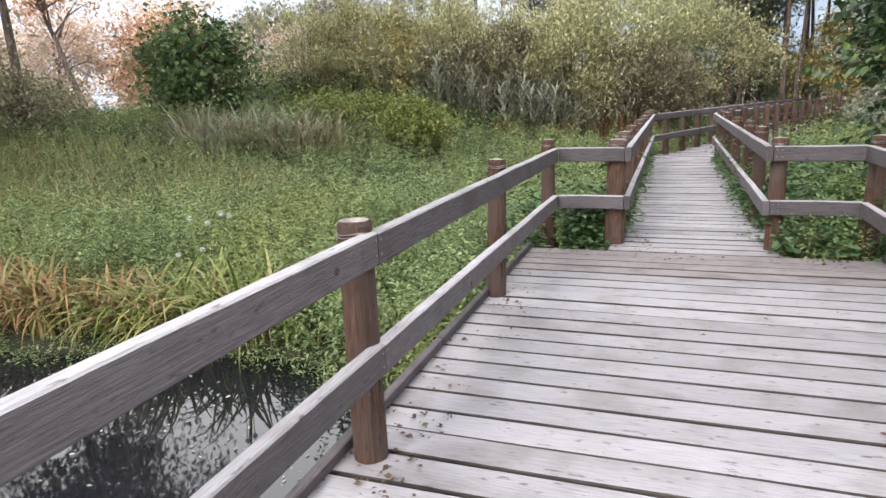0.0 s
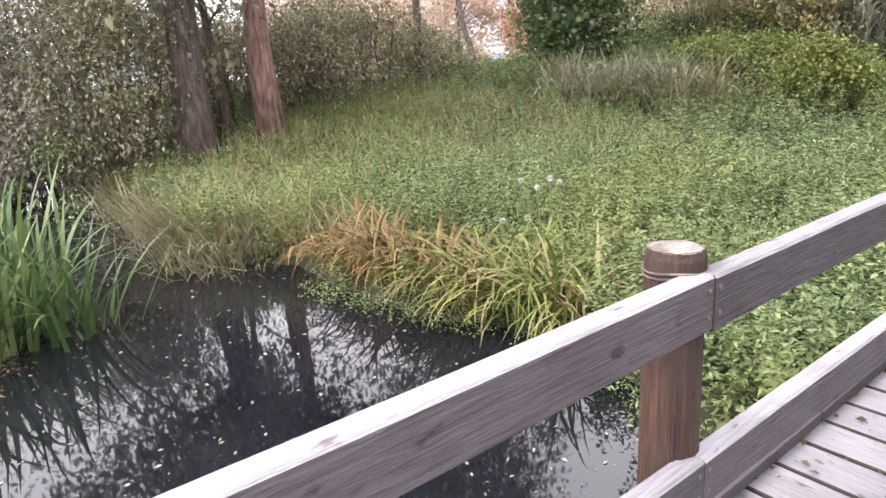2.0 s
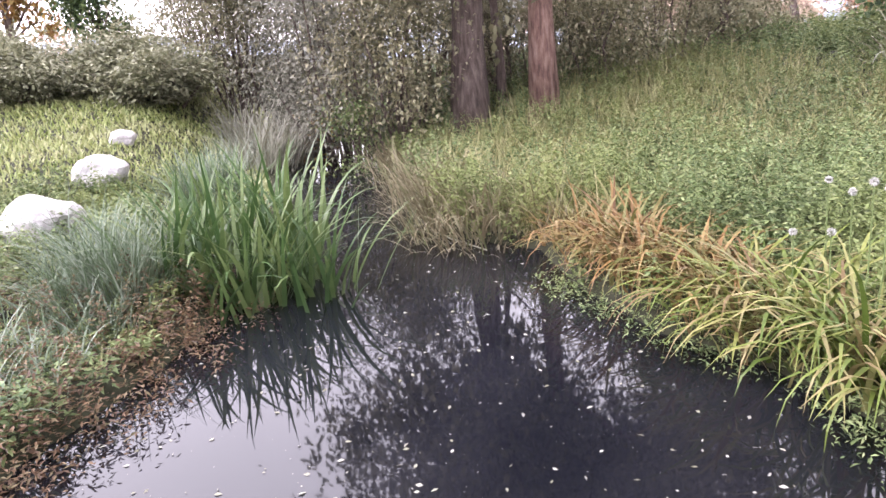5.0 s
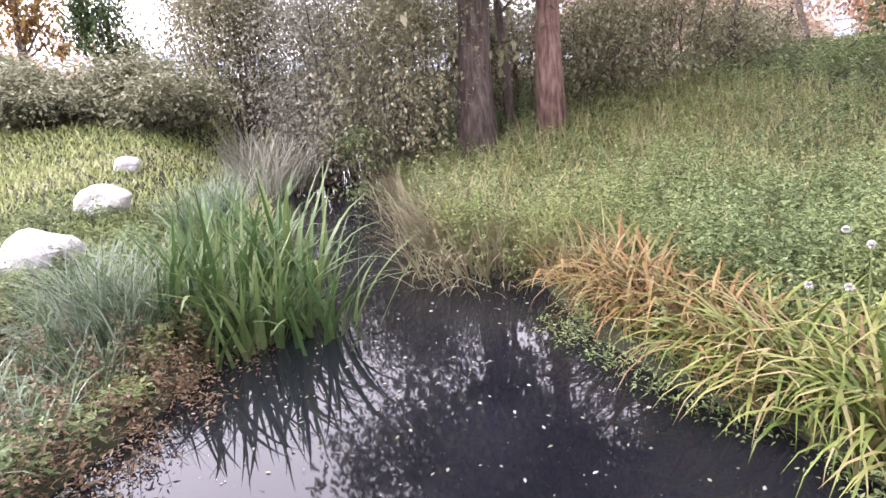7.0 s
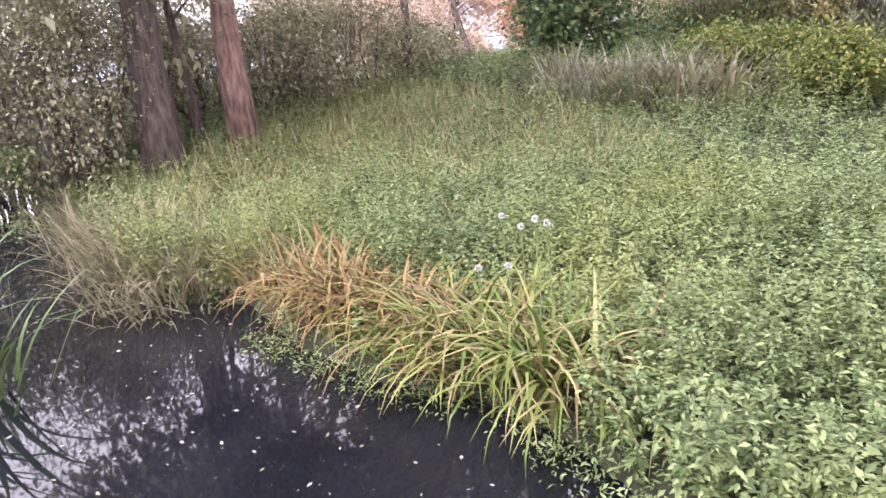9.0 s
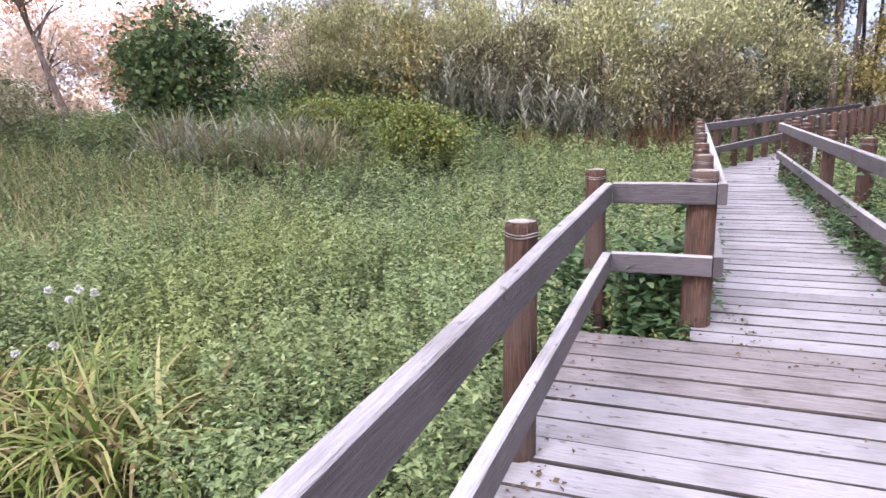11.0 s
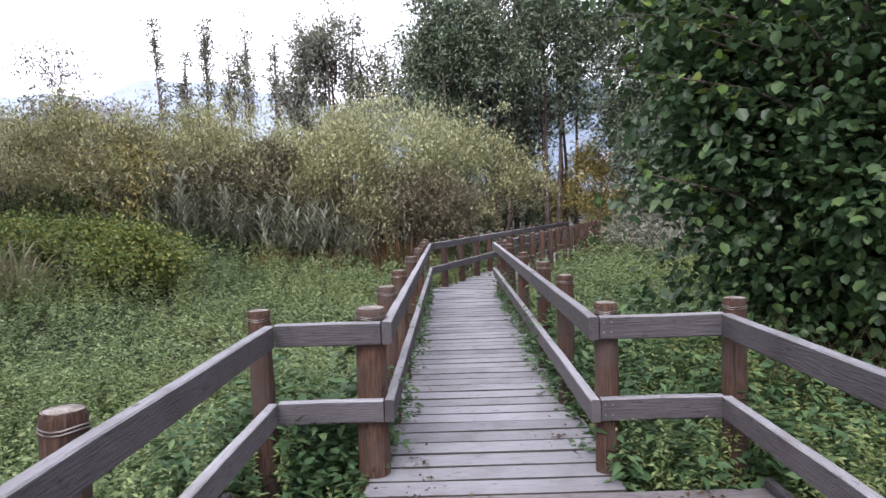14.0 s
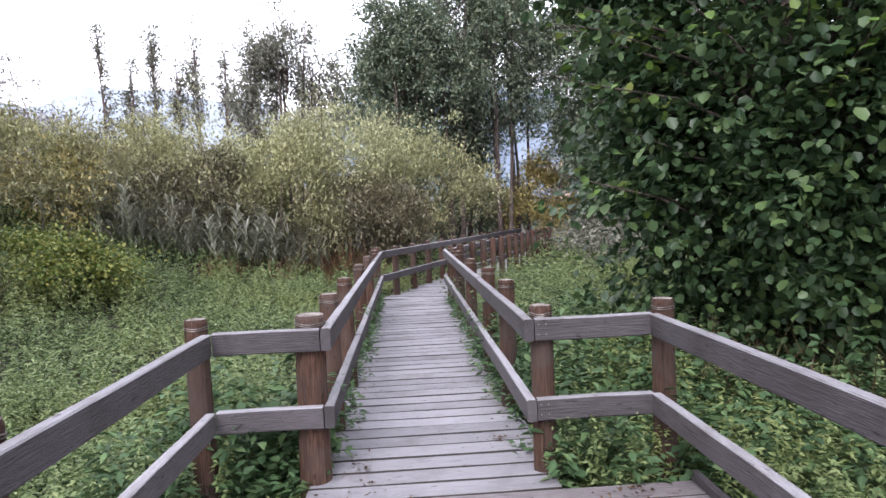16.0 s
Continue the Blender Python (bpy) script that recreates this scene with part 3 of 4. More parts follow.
def herb(name, pos, height, k, length, material, label, category="plants", spread=0.5, kind="stuff", wide=0.44):
    """Upright leafy plants: k leaves up each stem, round it and drooping."""
    n = len(pos)
    swell = np.sin(2.1 * pos[:, 0] + 1.4 * np.sin(1.7 * pos[:, 1])) * np.sin(1.9 * pos[:, 1] + 1.1 * np.sin(1.3 * pos[:, 0]))
    lump = np.sin(5.3 * pos[:, 0] + 2.2 * np.sin(3.1 * pos[:, 1])) * np.sin(4.7 * pos[:, 1] + 1.9 * np.sin(2.9 * pos[:, 0]))
    h = height * rng.uniform(0.38, 1.3, n) * (1 + 0.34 * swell + 0.28 * lump)
    z0 = ground_z(pos[:, 0], pos[:, 1])
    f = rng.power(1.9, (n, k))
    az = rng.uniform(0, 2 * np.pi, (n, k))
    lean = rng.normal(0, 0.09, (n, 1, 2))
    stem = np.concatenate([pos[:, None, :] + lean * (f * h[:, None])[..., None], (z0[:, None] + f * h[:, None])[..., None]], -1)
    droop = rng.uniform(-0.55, 0.5, (n, k))
    way = np.stack([np.cos(az), np.sin(az), droop], -1)
    size = length * rng.uniform(0.6, 1.25, (n, k)) * (1.15 - 0.45 * f)
    stem = stem + way * (size * spread)[..., None] * rng.uniform(0, 1, (n, k, 1))
    v, fc = leaf_arrays(stem.reshape(-1, 3), way.reshape(-1, 3), size.ravel(), size.ravel() * wide)
    return tagged(mesh_ob(name, v, fc, material), label, category, kind=kind)


near = pts_in(6200, (-7.5, 5, 2.9, 9.5), lambda x, y: meadow_side(x, y) & (np.hypot(x - 0.8, y - 3) < 8))
herb("nettle_bed", near, 0.6, 46, 0.06, NETTLE, "dense bed of green nettles beside the boardwalk and pond")
mid = pts_in(12500, (-14, 9, 3.2, 18), lambda x, y: meadow_side(x, y) & (np.hypot(x - 0.8, y - 3) > 7.2))
herb("nettle_meadow", mid, 0.58, 26, 0.078, NETTLE, "wide meadow of green nettles and low herbs")
far = pts_in(7000, (-24, 22, 5, 32), lambda x, y: meadow_side(x, y) & (np.hypot(x - 0.8, y - 3) > 14))
herb("herb_meadow", far, 0.55, 18, 0.14, NETTLE, "far green herb meadow before the thicket")
dark = pts_in(2400, (-0.6, 7.5, 6.3, 10.5), lambda x, y: meadow_side(x, y) & ((x < 0.75) & (y < 8.0) | (x > 2.1)))
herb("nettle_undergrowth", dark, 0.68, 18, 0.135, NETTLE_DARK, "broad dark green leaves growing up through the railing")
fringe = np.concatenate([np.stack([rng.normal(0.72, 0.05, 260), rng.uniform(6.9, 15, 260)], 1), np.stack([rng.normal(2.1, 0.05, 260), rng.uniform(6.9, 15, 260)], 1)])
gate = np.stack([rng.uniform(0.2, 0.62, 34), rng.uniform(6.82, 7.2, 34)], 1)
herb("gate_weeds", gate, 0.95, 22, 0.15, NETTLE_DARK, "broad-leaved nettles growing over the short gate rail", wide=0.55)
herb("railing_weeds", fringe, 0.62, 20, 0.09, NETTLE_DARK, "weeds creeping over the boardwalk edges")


around = pts_in(3800, (-3.5, 10, -7, 7.5), lambda x, y: off_deck(x, y) & (pond_distance(x, y) > 0.15) & ((x > 3.0) | (y < 0.2)))
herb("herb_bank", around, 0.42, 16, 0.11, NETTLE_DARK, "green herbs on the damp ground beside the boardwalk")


def crown_leaves(center, radii, clumps, per, size, clump_r=0.35, shell=0.35, wide=0.6, flat=0.0, up=-0.35, rounded=False):
    """Leaves in clumps that gather into billowing lobes within an ellipsoid."""
    lobes = max(5, min(26, clumps // 9))
    ld = unit(rng.normal(0, 1, (lobes, 3)))
    lc = ld * rng.uniform(0.35, 0.8, (lobes, 1))
    which = rng.integers(0, lobes, clumps)
    out = unit(rng.normal(0, 1, (clumps, 3)) + [0, 0, 0.35] + ld[which] * 0.5)
    spot = lc[which] + out * rng.uniform(0.2, 0.46, lobes)[which][:, None] * rng.power(3.0, clumps)[:, None]
    spot = spot * np.where(rng.random((clumps, 1)) < 0.18, rng.uniform(1.1, 1.4, (clumps, 1)), 1.0)
    d = unit(spot)
    c = np.asarray(center) + spot * np.asarray(radii)
    cr = clump_r * rng.uniform(0.5, 1.5, (clumps, 1, 1))
    p = c[:, None, :] + rng.normal(0, 0.55, (clumps, per, 3)) * cr * np.array([1, 1, 0.8])
    p = p.reshape(-1, 3)
    way = rng.normal(0, 1, p.shape) + np.repeat(d, per, 0) * 0.7 + np.array([0, 0, up])
    way[:, 2] *= 1 - flat
    s = size * rng.uniform(0.6, 1.3, len(p))
    v, f = (round_leaf_arrays if rounded else leaf_arrays)(p, way, s, s * wide)
    return v, f, c


def bush(name, x, y, top, rx, ry, leaves, size, material, label, category="bush", group="", low=0.05, stems=9, bark=BARK, clump_r=0.4, per=26, wide=0.5, flat=0.0, up=-0.35):
    """A many-stemmed shrub that is leafy nearly to the ground."""
    z0 = float(ground_z(x, y))
    h = top - z0
    ob = empty(name, (x, y, z0), label, category, group)
    rz = h * (1 - low) / 2
    v, f, c = crown_leaves((0, 0, h - rz), (rx, ry, rz), max(6, leaves // per), per, size, clump_r, wide=wide, flat=flat, up=up)
    v[:, 2] = np.maximum(v[:, 2], 0.02)
    mesh_ob("foliage", v, f, material, ob)
    pick = c[rng.permutation(len(c))[:stems]]
    for e in pick:
        b = Vector((float(e[0]) * 0.35 + random.uniform(-0.2, 0.2), float(e[1]) * 0.35 + random.uniform(-0.2, 0.2), -0.1))
        e = Vector(map(float, e))
        m_ = b.lerp(e, 0.5) + Vector((random.uniform(-0.25, 0.25), random.uniform(-0.25, 0.25), 0.1))
        mesh_ob("stem", *tube_arrays([b, m_, e], [0.035, 0.025, 0.01], 5), bark, ob)
    return ob


def tree(name, x, y, height, trunk_r, crown_low, rx, leaves, size, material, label, group="", bark=BARK, lean=(0, 0), trunks=1, clump_r=0.5, per=30, limbs=10, wide=0.55, category="tree"):
    z0 = float(ground_z(x, y))
    ob = empty(name, (x, y, z0), label, category, group)
    rz = (height - crown_low) / 2
    cx, cy = lean[0], lean[1]
    v, f, c = crown_leaves((cx, cy, crown_low + rz), (rx, rx, rz), max(8, leaves // per), per, size, clump_r, wide=wide)
    mesh_ob("crown", v, f, material, ob)
    for k in range(trunks):
        a = 2 * math.pi * k / max(trunks, 1)
        off = 0.35 * trunk_r * 8 if trunks > 1 else 0
        bx, by = math.cos(a) * off, math.sin(a) * off
        tip = Vector((cx + bx * 2.5, cy + by * 2.5, height * 0.86))
        pts = []
        for s in range(7):
            q = s / 6
            pts.append((bx + (tip.x - bx) * q ** 1.2 + random.uniform(-1, 1) * trunk_r * 0.5 * (s > 0), by + (tip.y - by) * q ** 1.2 + random.uniform(-1, 1) * trunk_r * 0.5 * (s > 0), -0.15 + (tip.z + 0.15) * q))
        tv, tf = tube_arrays(pts, [trunk_r * (1.25 if s == 0 else 1 - 0.145 * s) for s in range(7)], 10)
        mesh_ob("trunk", tv, tf, bark, ob, smooth=True)
    ends = c[rng.permutation(len(c))[:limbs]]
    for e in ends:
        zz = min(max(float(e[2]) - random.uniform(0.6, 1.6), height * 0.15), height * 0.8)
        q = max(0.0, zz / (height * 0.86)) ** 1.2
        b = Vector((cx * q, cy * q, zz))
        e = Vector(map(float, e))
        mesh_ob("limb", *tube_arrays([b, b.lerp(e, 0.5) + Vector((0, 0, 0.15)), e], [trunk_r * 0.35, trunk_r * 0.22, 0.012], 5), bark, ob)
    return ob


BLADES = {}


def blade_variants(material, width, arch):
    """A dozen blades one metre long, bent more or less, to be shared."""
    key = (material.name, round(width, 3), arch)
    if key not in BLADES:
        BLADES[key] = []
        for k in range(12):
            v, f = blade_arrays(np.zeros((1, 3)), np.array([[0.02, 0.0, 1.0]]), 1.0, width * random.uniform(0.7, 1.2), arch[0] + (arch[1] - arch[0]) * k / 11, 7)
            me = bpy.data.meshes.new("blade")
            me.from_pydata([tuple(map(float, q)) for q in v], [], [tuple(int(i) for i in q) for q in f])
            me.materials.append(material)
            BLADES[key].append(me)
    return BLADES[key]


def tussock(name, x, y, n, length, width, material, label, spread=0.25, arch=(0.6, 1.9), lean=0.35, z=None, category="grass", toward=(0, 0), segs=5, group="", single=0):
    """A clump of arching blades; the outermost ones stand singly."""
    z0 = float(ground_z(x, y)) if z is None else z
    ob = empty(name, (x, y, z0), label, category, group)
    if single:
        meshes = blade_variants(material, width / length, arch)
        for k in range(single):
            b = new("blade", random.choice(meshes))
            b.parent = ob
            px, py = random.gauss(0, spread), random.gauss(0, spread)
            wx, wy = random.gauss(0, 1) + px * 4 + toward[0] * 6, random.gauss(0, 1) + py * 4 + toward[1] * 6
            az = math.atan2(wy, wx)
            ln = min(0.9, lean * random.uniform(0.15, 1.3))
            sc = length * random.uniform(0.6, 1.15)
            b.matrix_basis = Matrix.LocRotScale((px, py, -0.03), Euler((0, ln, az)), (sc, sc, sc))
    if n > single:
        n -= single
        p = np.stack([rng.normal(0, spread, n), rng.normal(0, spread, n), np.full(n, -0.03)], 1)
        a = rng.uniform(0, 2 * np.pi, n)
        ln = lean * rng.uniform(0.2, 1.2, n)
        way = np.stack([np.cos(a) * ln + p[:, 0] * 0.8 + toward[0], np.sin(a) * ln + p[:, 1] * 0.8 + toward[1], np.ones(n)], 1)
        v, f = blade_arrays(p, way, length * rng.uniform(0.5, 1.1, n), width * rng.uniform(0.6, 1.2, n), rng.uniform(*arch, n), segs)
        tagged(mesh_ob("inner_growth", v, f, material, ob), kind="stuff")
    return ob


# pond margin
for x, y, n, l in ((-5.15, 1.75, 70, 1.15), (-5.3, 1.3, 90, 1.25), (-5.0, 1.05, 70, 1.15), (-5.6, 0.95, 90, 1.2), (-5.9, 1.5, 80, 1.3), (-5.5, 0.6, 70, 1.15), (-6.4, 1.3, 60, 1.2), (-6.6, 0.8, 50, 1.1)):
    tussock("iris_clump", x, y, int(n * 0.65), l, 0.048, IRIS, "tall green sword-leaved iris clump standing in the pond edge", 0.16, (0.0, 1.7), 0.36, z=max(float(ground_z(x, y)), -0.62), category="iris", group="irises at the pond", single=int(n * 0.65))
for x, y, n, l in ((-5.25, 0.15, 420, 1.0), (-5.6, -0.15, 380, 0.95), (-5.0, -0.25, 200, 0.7), (-4.1, -0.55, 160, 0.6), (-4.6, 0.1, 160, 0.55), (-3.9, -0.1, 120, 0.5), (-3.4, -0.35, 120, 0.5), (-8.9, 0.55, 300, 0.9), (-8.2, 0.3, 260, 0.8)):
    tussock("grass_tussock", x, y, n, l, 0.013, TUSSOCK, "bluish green fine-bladed grass tussock on the bank", 0.16, (0.5, 1.9), 0.35, category="grass", single=40, group="bank tussocks")
for x, y, n, l, m_ in ((-2.75, 4.55, 300, 1.0, SEDGE), (-2.25, 4.65, 280, 0.95, SEDGE), (-3.15, 4.5, 240, 0.9, SEDGE), (-1.75, 4.85, 120, 0.6, SEDGE), (-4.0, 4.3, 320, 0.88, SEDGE_GOLD), (-4.5, 4.35, 300, 0.85, SEDGE_GOLD), (-3.6, 4.5, 240, 0.82, SEDGE_GOLD), (-3.3, 4.95, 140, 0.65, SEDGE_GOLD), (-5.1, 4.25, 180, 0.6, SEDGE_GOLD)):
    gold = m_ is SEDGE_GOLD
    tussock("sedge_tussock", x, y, int(n * 0.6), l, 0.03, m_, "yellowed arching sedge tussock hanging over the pond" if gold else "yellow-green arching sedge tussock hanging over the pond", 0.17, (1.2, 3.0), 0.5, category="sedge", toward=(0.03, -0.1), group="sedges at the pond", single=70)
for x, y, n in ((-6.5, 3.12, 160), (-7.2, 3.12, 160), (-8.0, 3.15, 150), (-9.0, 3.2, 150), (-10.0, 3.2, 140), (-11.0, 3.25, 140), (-5.9, 3.35, 160), (-6.2, 3.6, 240), (-6.9, 3.4, 240), (-7.6, 3.5, 220), (-6.6, 4.1, 200), (-8.4, 3.6, 200), (-5.8, 4.2, 160)):
    tussock("sedge_tussock", x, y, int(n * 0.7), 0.8, 0.02, DRY_GRASS, "olive and straw coloured sedge tussock on the far bank", 0.2, (0.6, 2.2), 0.4, category="sedge", toward=(0.1, -0.15), group="sedges at the pond", single=30)
tv, tf = blade_arrays(np.stack([rng.uniform(-12.5, -5, 9000), rng.uniform(3.8, 11, 9000), np.zeros(9000)], 1), np.stack([rng.normal(0, 0.3, 9000), rng.normal(0, 0.3, 9000), np.ones(9000)], 1), rng.uniform(0.35, 0.85, 9000), 0.012, rng.uniform(0.2, 1.6, 9000), 4)
bx = tv.reshape(9000, 10, 3)
keep = pond_distance(bx[:, 0, 0], bx[:, 0, 1]) > 0.15
bx[:, :, 2] += ground_z(bx[:, 0, 0], bx[:, 0, 1])[:, None]
bx = bx[keep]
i = np.arange(len(bx))[:, None] * 10
tagged(mesh_ob("tall_grass", bx.reshape(-1, 3), np.concatenate([i + [2 * s, 2 * s + 1, 2 * s + 3, 2 * s + 2] for s in range(4)], 0), MEADOW_GRASS), "straw and olive grass blades standing among the nettles", "grass", kind="stuff")


def sprigs():
    a = pts_in(150, (-4.6, 0.2, 3.1, 4.6), lambda x, y: (np.abs(pond_distance(x, y) - 0.05) < 0.2) & off_deck(x, y))
    b = pts_in(180, (-5.8, -1.2, -0.4, 1.5), lambda x, y: (np.abs(pond_distance(x, y)) < 0.35) & off_deck(x, y))
    for name, p, m_, lab in (("waterside_herb", a, NETTLE, "low leafy herbs spilling over the water's edge"), ("withered_herb", b, DEAD, "brown withered herbs on the near bank")):
        n, k = len(p), 22
        z0 = np.maximum(ground_z(p[:, 0], p[:, 1]), WATER_Z)
        q = np.concatenate([p, z0[:, None]], 1)[:, None, :] + rng.normal(0, 1, (n, k, 3)) * [0.07, 0.07, 0.0] + np.abs(rng.normal(0, 1, (n, k, 3))) * [0, 0, 0.1]
        s = rng.uniform(0.022, 0.055, n * k)
        v, f = leaf_arrays(q.reshape(-1, 3), rng.normal(0, 1, (n * k, 3)) * [1, 1, 0.5], s, s * 0.33)
        tagged(mesh_ob(name, v, f, m_), lab, "plants", kind="stuff")


sprigs()
dead = pts_in(420, (-5.4, -1.6, -1.2, 0.9), lambda x, y: (pond_distance(x, y) > -0.05) & off_deck(x, y))
herb("withered_weeds", dead, 0.4, 20, 0.06, DEAD, "rust-brown withered weeds on the bank", wide=0.35)
green_bank = pts_in(2600, (-8.5, -1.5, -3.5, 0.6), lambda x, y: (pond_distance(x, y) > 0.15) & off_deck(x, y))
herb("bank_herbs", green_bank, 0.24, 20, 0.07, NETTLE, "low green herbs on the pond bank")


def float_bits():
    p = pts_in(1100, (-8, -0.3, 0.2, 3.9), lambda x, y: pond_distance(x, y) < -0.05)
    q = np.concatenate([p, np.full((len(p), 1), WATER_Z + 0.006)], 1)
    s = rng.power(0.35, len(p)) * 0.04 + 0.007
    w = rng.normal(0, 1, (len(p), 3)) * [1, 1, 0.0]
    v, f = leaf_arrays(q, w, s, s * 0.5, fold=0.02)
    v[:, 2] = np.clip(v[:, 2], WATER_Z + 0.003, WATER_Z + 0.012)
    tagged(mesh_ob("floating_bits", v, f, REED), "small pale leaves and scum floating on the pond", "leaf litter", kind="stuff")


float_bits()
v, f = tube_arrays([(-6.6, 3.05, -0.47), (-6.1, 3.2, -0.475), (-5.55, 3.42, -0.47)], [0.012, 0.011, 0.006], 6)
tagged(mesh_ob("reed_stalk", v, f, REED), "pale broken reed stalk lying on the pond water", "stalk")


def flower_head(x, y, z):
    g = float(ground_z(x, y))
    ob = empty("wild_flower", (x, y, g), "white wild flower head on a thin stalk among nettles", "flower", "white flowers")
    sv, sf = tube_arrays([(0, 0, 0), (0.02, 0.01, (z - g) * 0.5), (0, 0, z - g)], [0.006, 0.005, 0.004], 5)
    mesh_ob("stalk", sv, sf, STALK, ob)
    n = 90
    d = unit(rng.normal(0, 1, (n, 3)))
    v_, f_ = leaf_arrays(np.array([0, 0, z - g]) + d * 0.006, d, 0.022, 0.012)
    mesh_ob("flower", v_, f_, FLOWER, ob)


for q in ((-2.49, 4.77, 0.6), (-2.44, 4.82, 0.57), (-3.0, 4.96, 0.5), (-2.67, 4.7, 0.28), (-2.85, 4.6, 0.25), (-2.75, 4.9, 0.48)):
    flower_head(*q)


# lawn and rocks
def rock(x, y, z, rx, ry, rz, seed):
    bm = bmesh.new()
    bmesh.ops.create_icosphere(bm, subdivisions=3, radius=1)
    for w in bm.verts:
        nn = noise.noise(w.co * 1.1 + Vector((seed, 0, 0))) * 0.35 + noise.noise(w.co * 3.5 + Vector((0, seed, 0))) * 0.1
        w.co *= 1 + nn
        w.co.x *= rx
        w.co.y *= ry
        w.co.z *= rz
    me = bpy.data.meshes.new("rock")
    bm.to_mesh(me)
    bm.free()
    me.materials.append(ROCK)
    ob = new("rock", me)
    ob.location = (x, y, z)
    tagged(ob, "pale whitish boulder lying in the lawn", "rock", "boulders on the lawn")


for x, y, rx, ry, rz, sd_ in ((-6.8, -1.0, 0.34, 0.4, 0.3, 1.0), (-8.7, -0.85, 0.28, 0.34, 0.24, 5.0), (-10.6, -1.0, 0.16, 0.2, 0.14, 9.0)):
    rock(x, y, float(ground_z(x, y)) + rz * 0.45, rx, ry, rz, sd_)
lawn_p = pts_in(80000, (-24, -4, -12, 1.9), lambda x, y: (pond_distance(x, y) > 0.5) & off_deck(x, y) & (rng.random(x.shape) < np.clip(1.3 - np.hypot(x, y) / 24, 0.15, 1)))
lz = ground_z(lawn_p[:, 0], lawn_p[:, 1])
n = len(lawn_p)
ld = np.hypot(lawn_p[:, 0], lawn_p[:, 1])
v, f = blade_arrays(np.concatenate([lawn_p, lz[:, None] - 0.01], 1), np.stack([rng.normal(0, 0.6, n), rng.normal(0, 0.6, n), np.ones(n)], 1), rng.uniform(0.06, 0.17, n), 0.004 + 0.0022 * ld, rng.uniform(0.1, 1.3, n), 2)
tagged(mesh_ob("lawn", v, f, LAWN), "bright yellow-green mown grass lawn", "lawn", kind="stuff")

# thicket behind the meadow
for x, y, top, rx, n_, m_ in ((-0.6, 23.0, 5.3, 2.3, 11000, WILLOW_PALE), (1.7, 24.0, 4.0, 1.9, 7000, WILLOW), (-3.3, 22.8, 5.2, 2.2, 10000, WILLOW_PALE), (-5.9, 22.2, 4.7, 2.1, 9000, WILLOW), (-8.2, 20.8, 4.4, 2.1, 9000, WILLOW), (-1.9, 22.0, 3.5, 1.9, 7000, WILLOW), (-4.7, 21.9, 3.4, 1.9, 7000, WILLOW), (0.5, 21.8, 2.7, 1.4, 5000, WILLOW), (-10.2, 20.0, 4.6, 2.0, 7000, WILLOW)):
    bush("willow_bush", x, y, top + 0.3, rx * 1.3, 2.3, int(n_ * 2.0), 0.13, BRAMBLE if top < 3.5 else m_, "olive and straw coloured willow bush in the thicket", "bush", "willow thicket", wide=0.34, clump_r=0.34, up=0.9, stems=22)
bush("ivy_bank", -8.2, 19.6, 2.3, 2.0, 1.3, 6000, 0.13, IVY, "dark ivy heap at the thicket's foot", "bush")
bush("ivy_bank", -10.8, 18.8, 2.5, 1.8, 1.3, 5000, 0.13, IVY, "dark ivy heap at the thicket's foot", "bush")
bush("purple_bush", -11.5, 23.5, 7.2, 2.3, 2.0, 9000, 0.16, PURPLE, "grey-purple twiggy tall bush", "bush", stems=30, wide=0.3)
bush("autumn_bush", -7.6, 19.8, 3.9, 1.3, 0.9, 3000, 0.13, YELLOW, "orange-yellow autumn bush in the thicket", "bush")
def reed_clump(x, y, stems, height):
    """Upright canes with long leaves that droop from their upper half."""
    ob = empty("reed_clump", (x, y, float(ground_z(x, y))), "pale grey-green drooping reeds before the thicket", "reeds", "reeds")
    base, lean, size = [], [], []
    for k in range(stems):
        px, py, h = random.gauss(0, 0.35), random.gauss(0, 0.25), height * random.uniform(0.4, 0.85)
        tip = Vector((px + random.gauss(0, 0.25), py + random.gauss(0, 0.2), h))
        foot = Vector((px, py, -0.05))
        mesh_ob("cane", *tube_arrays([foot, foot.lerp(tip, 0.5), tip], [0.007, 0.006, 0.003], 4), STALK, ob)
        for j in range(17):
            q = foot.lerp(tip, random.uniform(0.3, 1.0))
            a_ = random.uniform(0, 6.28)
            base.append(tuple(q))
            lean.append((math.cos(a_) * 0.55, math.sin(a_) * 0.55, 1.0))
            size.append(random.uniform(0.5, 0.95))
    v_, f_ = blade_arrays(np.array(base), np.array(lean), np.array(size), 0.035, rng.uniform(1.4, 2.7, len(base)), 6)
    tagged(mesh_ob("leaves", v_, f_, REED, ob), kind="stuff")


for x, y, h in ((-7.4, 19.6, 1.6), (-6.6, 19.9, 2.0), (-5.9, 19.7, 2.4), (-5.3, 20.1, 2.7), (-4.6, 19.8, 2.3), (-3.9, 20.2, 2.6), (-3.2, 20.0, 2.2), (-2.5, 20.3, 2.4), (-1.7, 20.5, 1.8)):
    reed_clump(x, y, 13, h)
for x, y, h in ((-1.0, 20.6, 1.3), (-0.3, 20.8, 1.5), (0.3, 20.7, 1.2), (-2.2, 19.7, 0.9), (-3.5, 19.5, 0.8)):
    tussock("withered_stalks", x, y, 90, h, 0.03, RUST, "rusty brown withered stalks at the thicket's foot", 0.3, (0.2, 1.4), 0.3, category="plants", group="withered stalks")
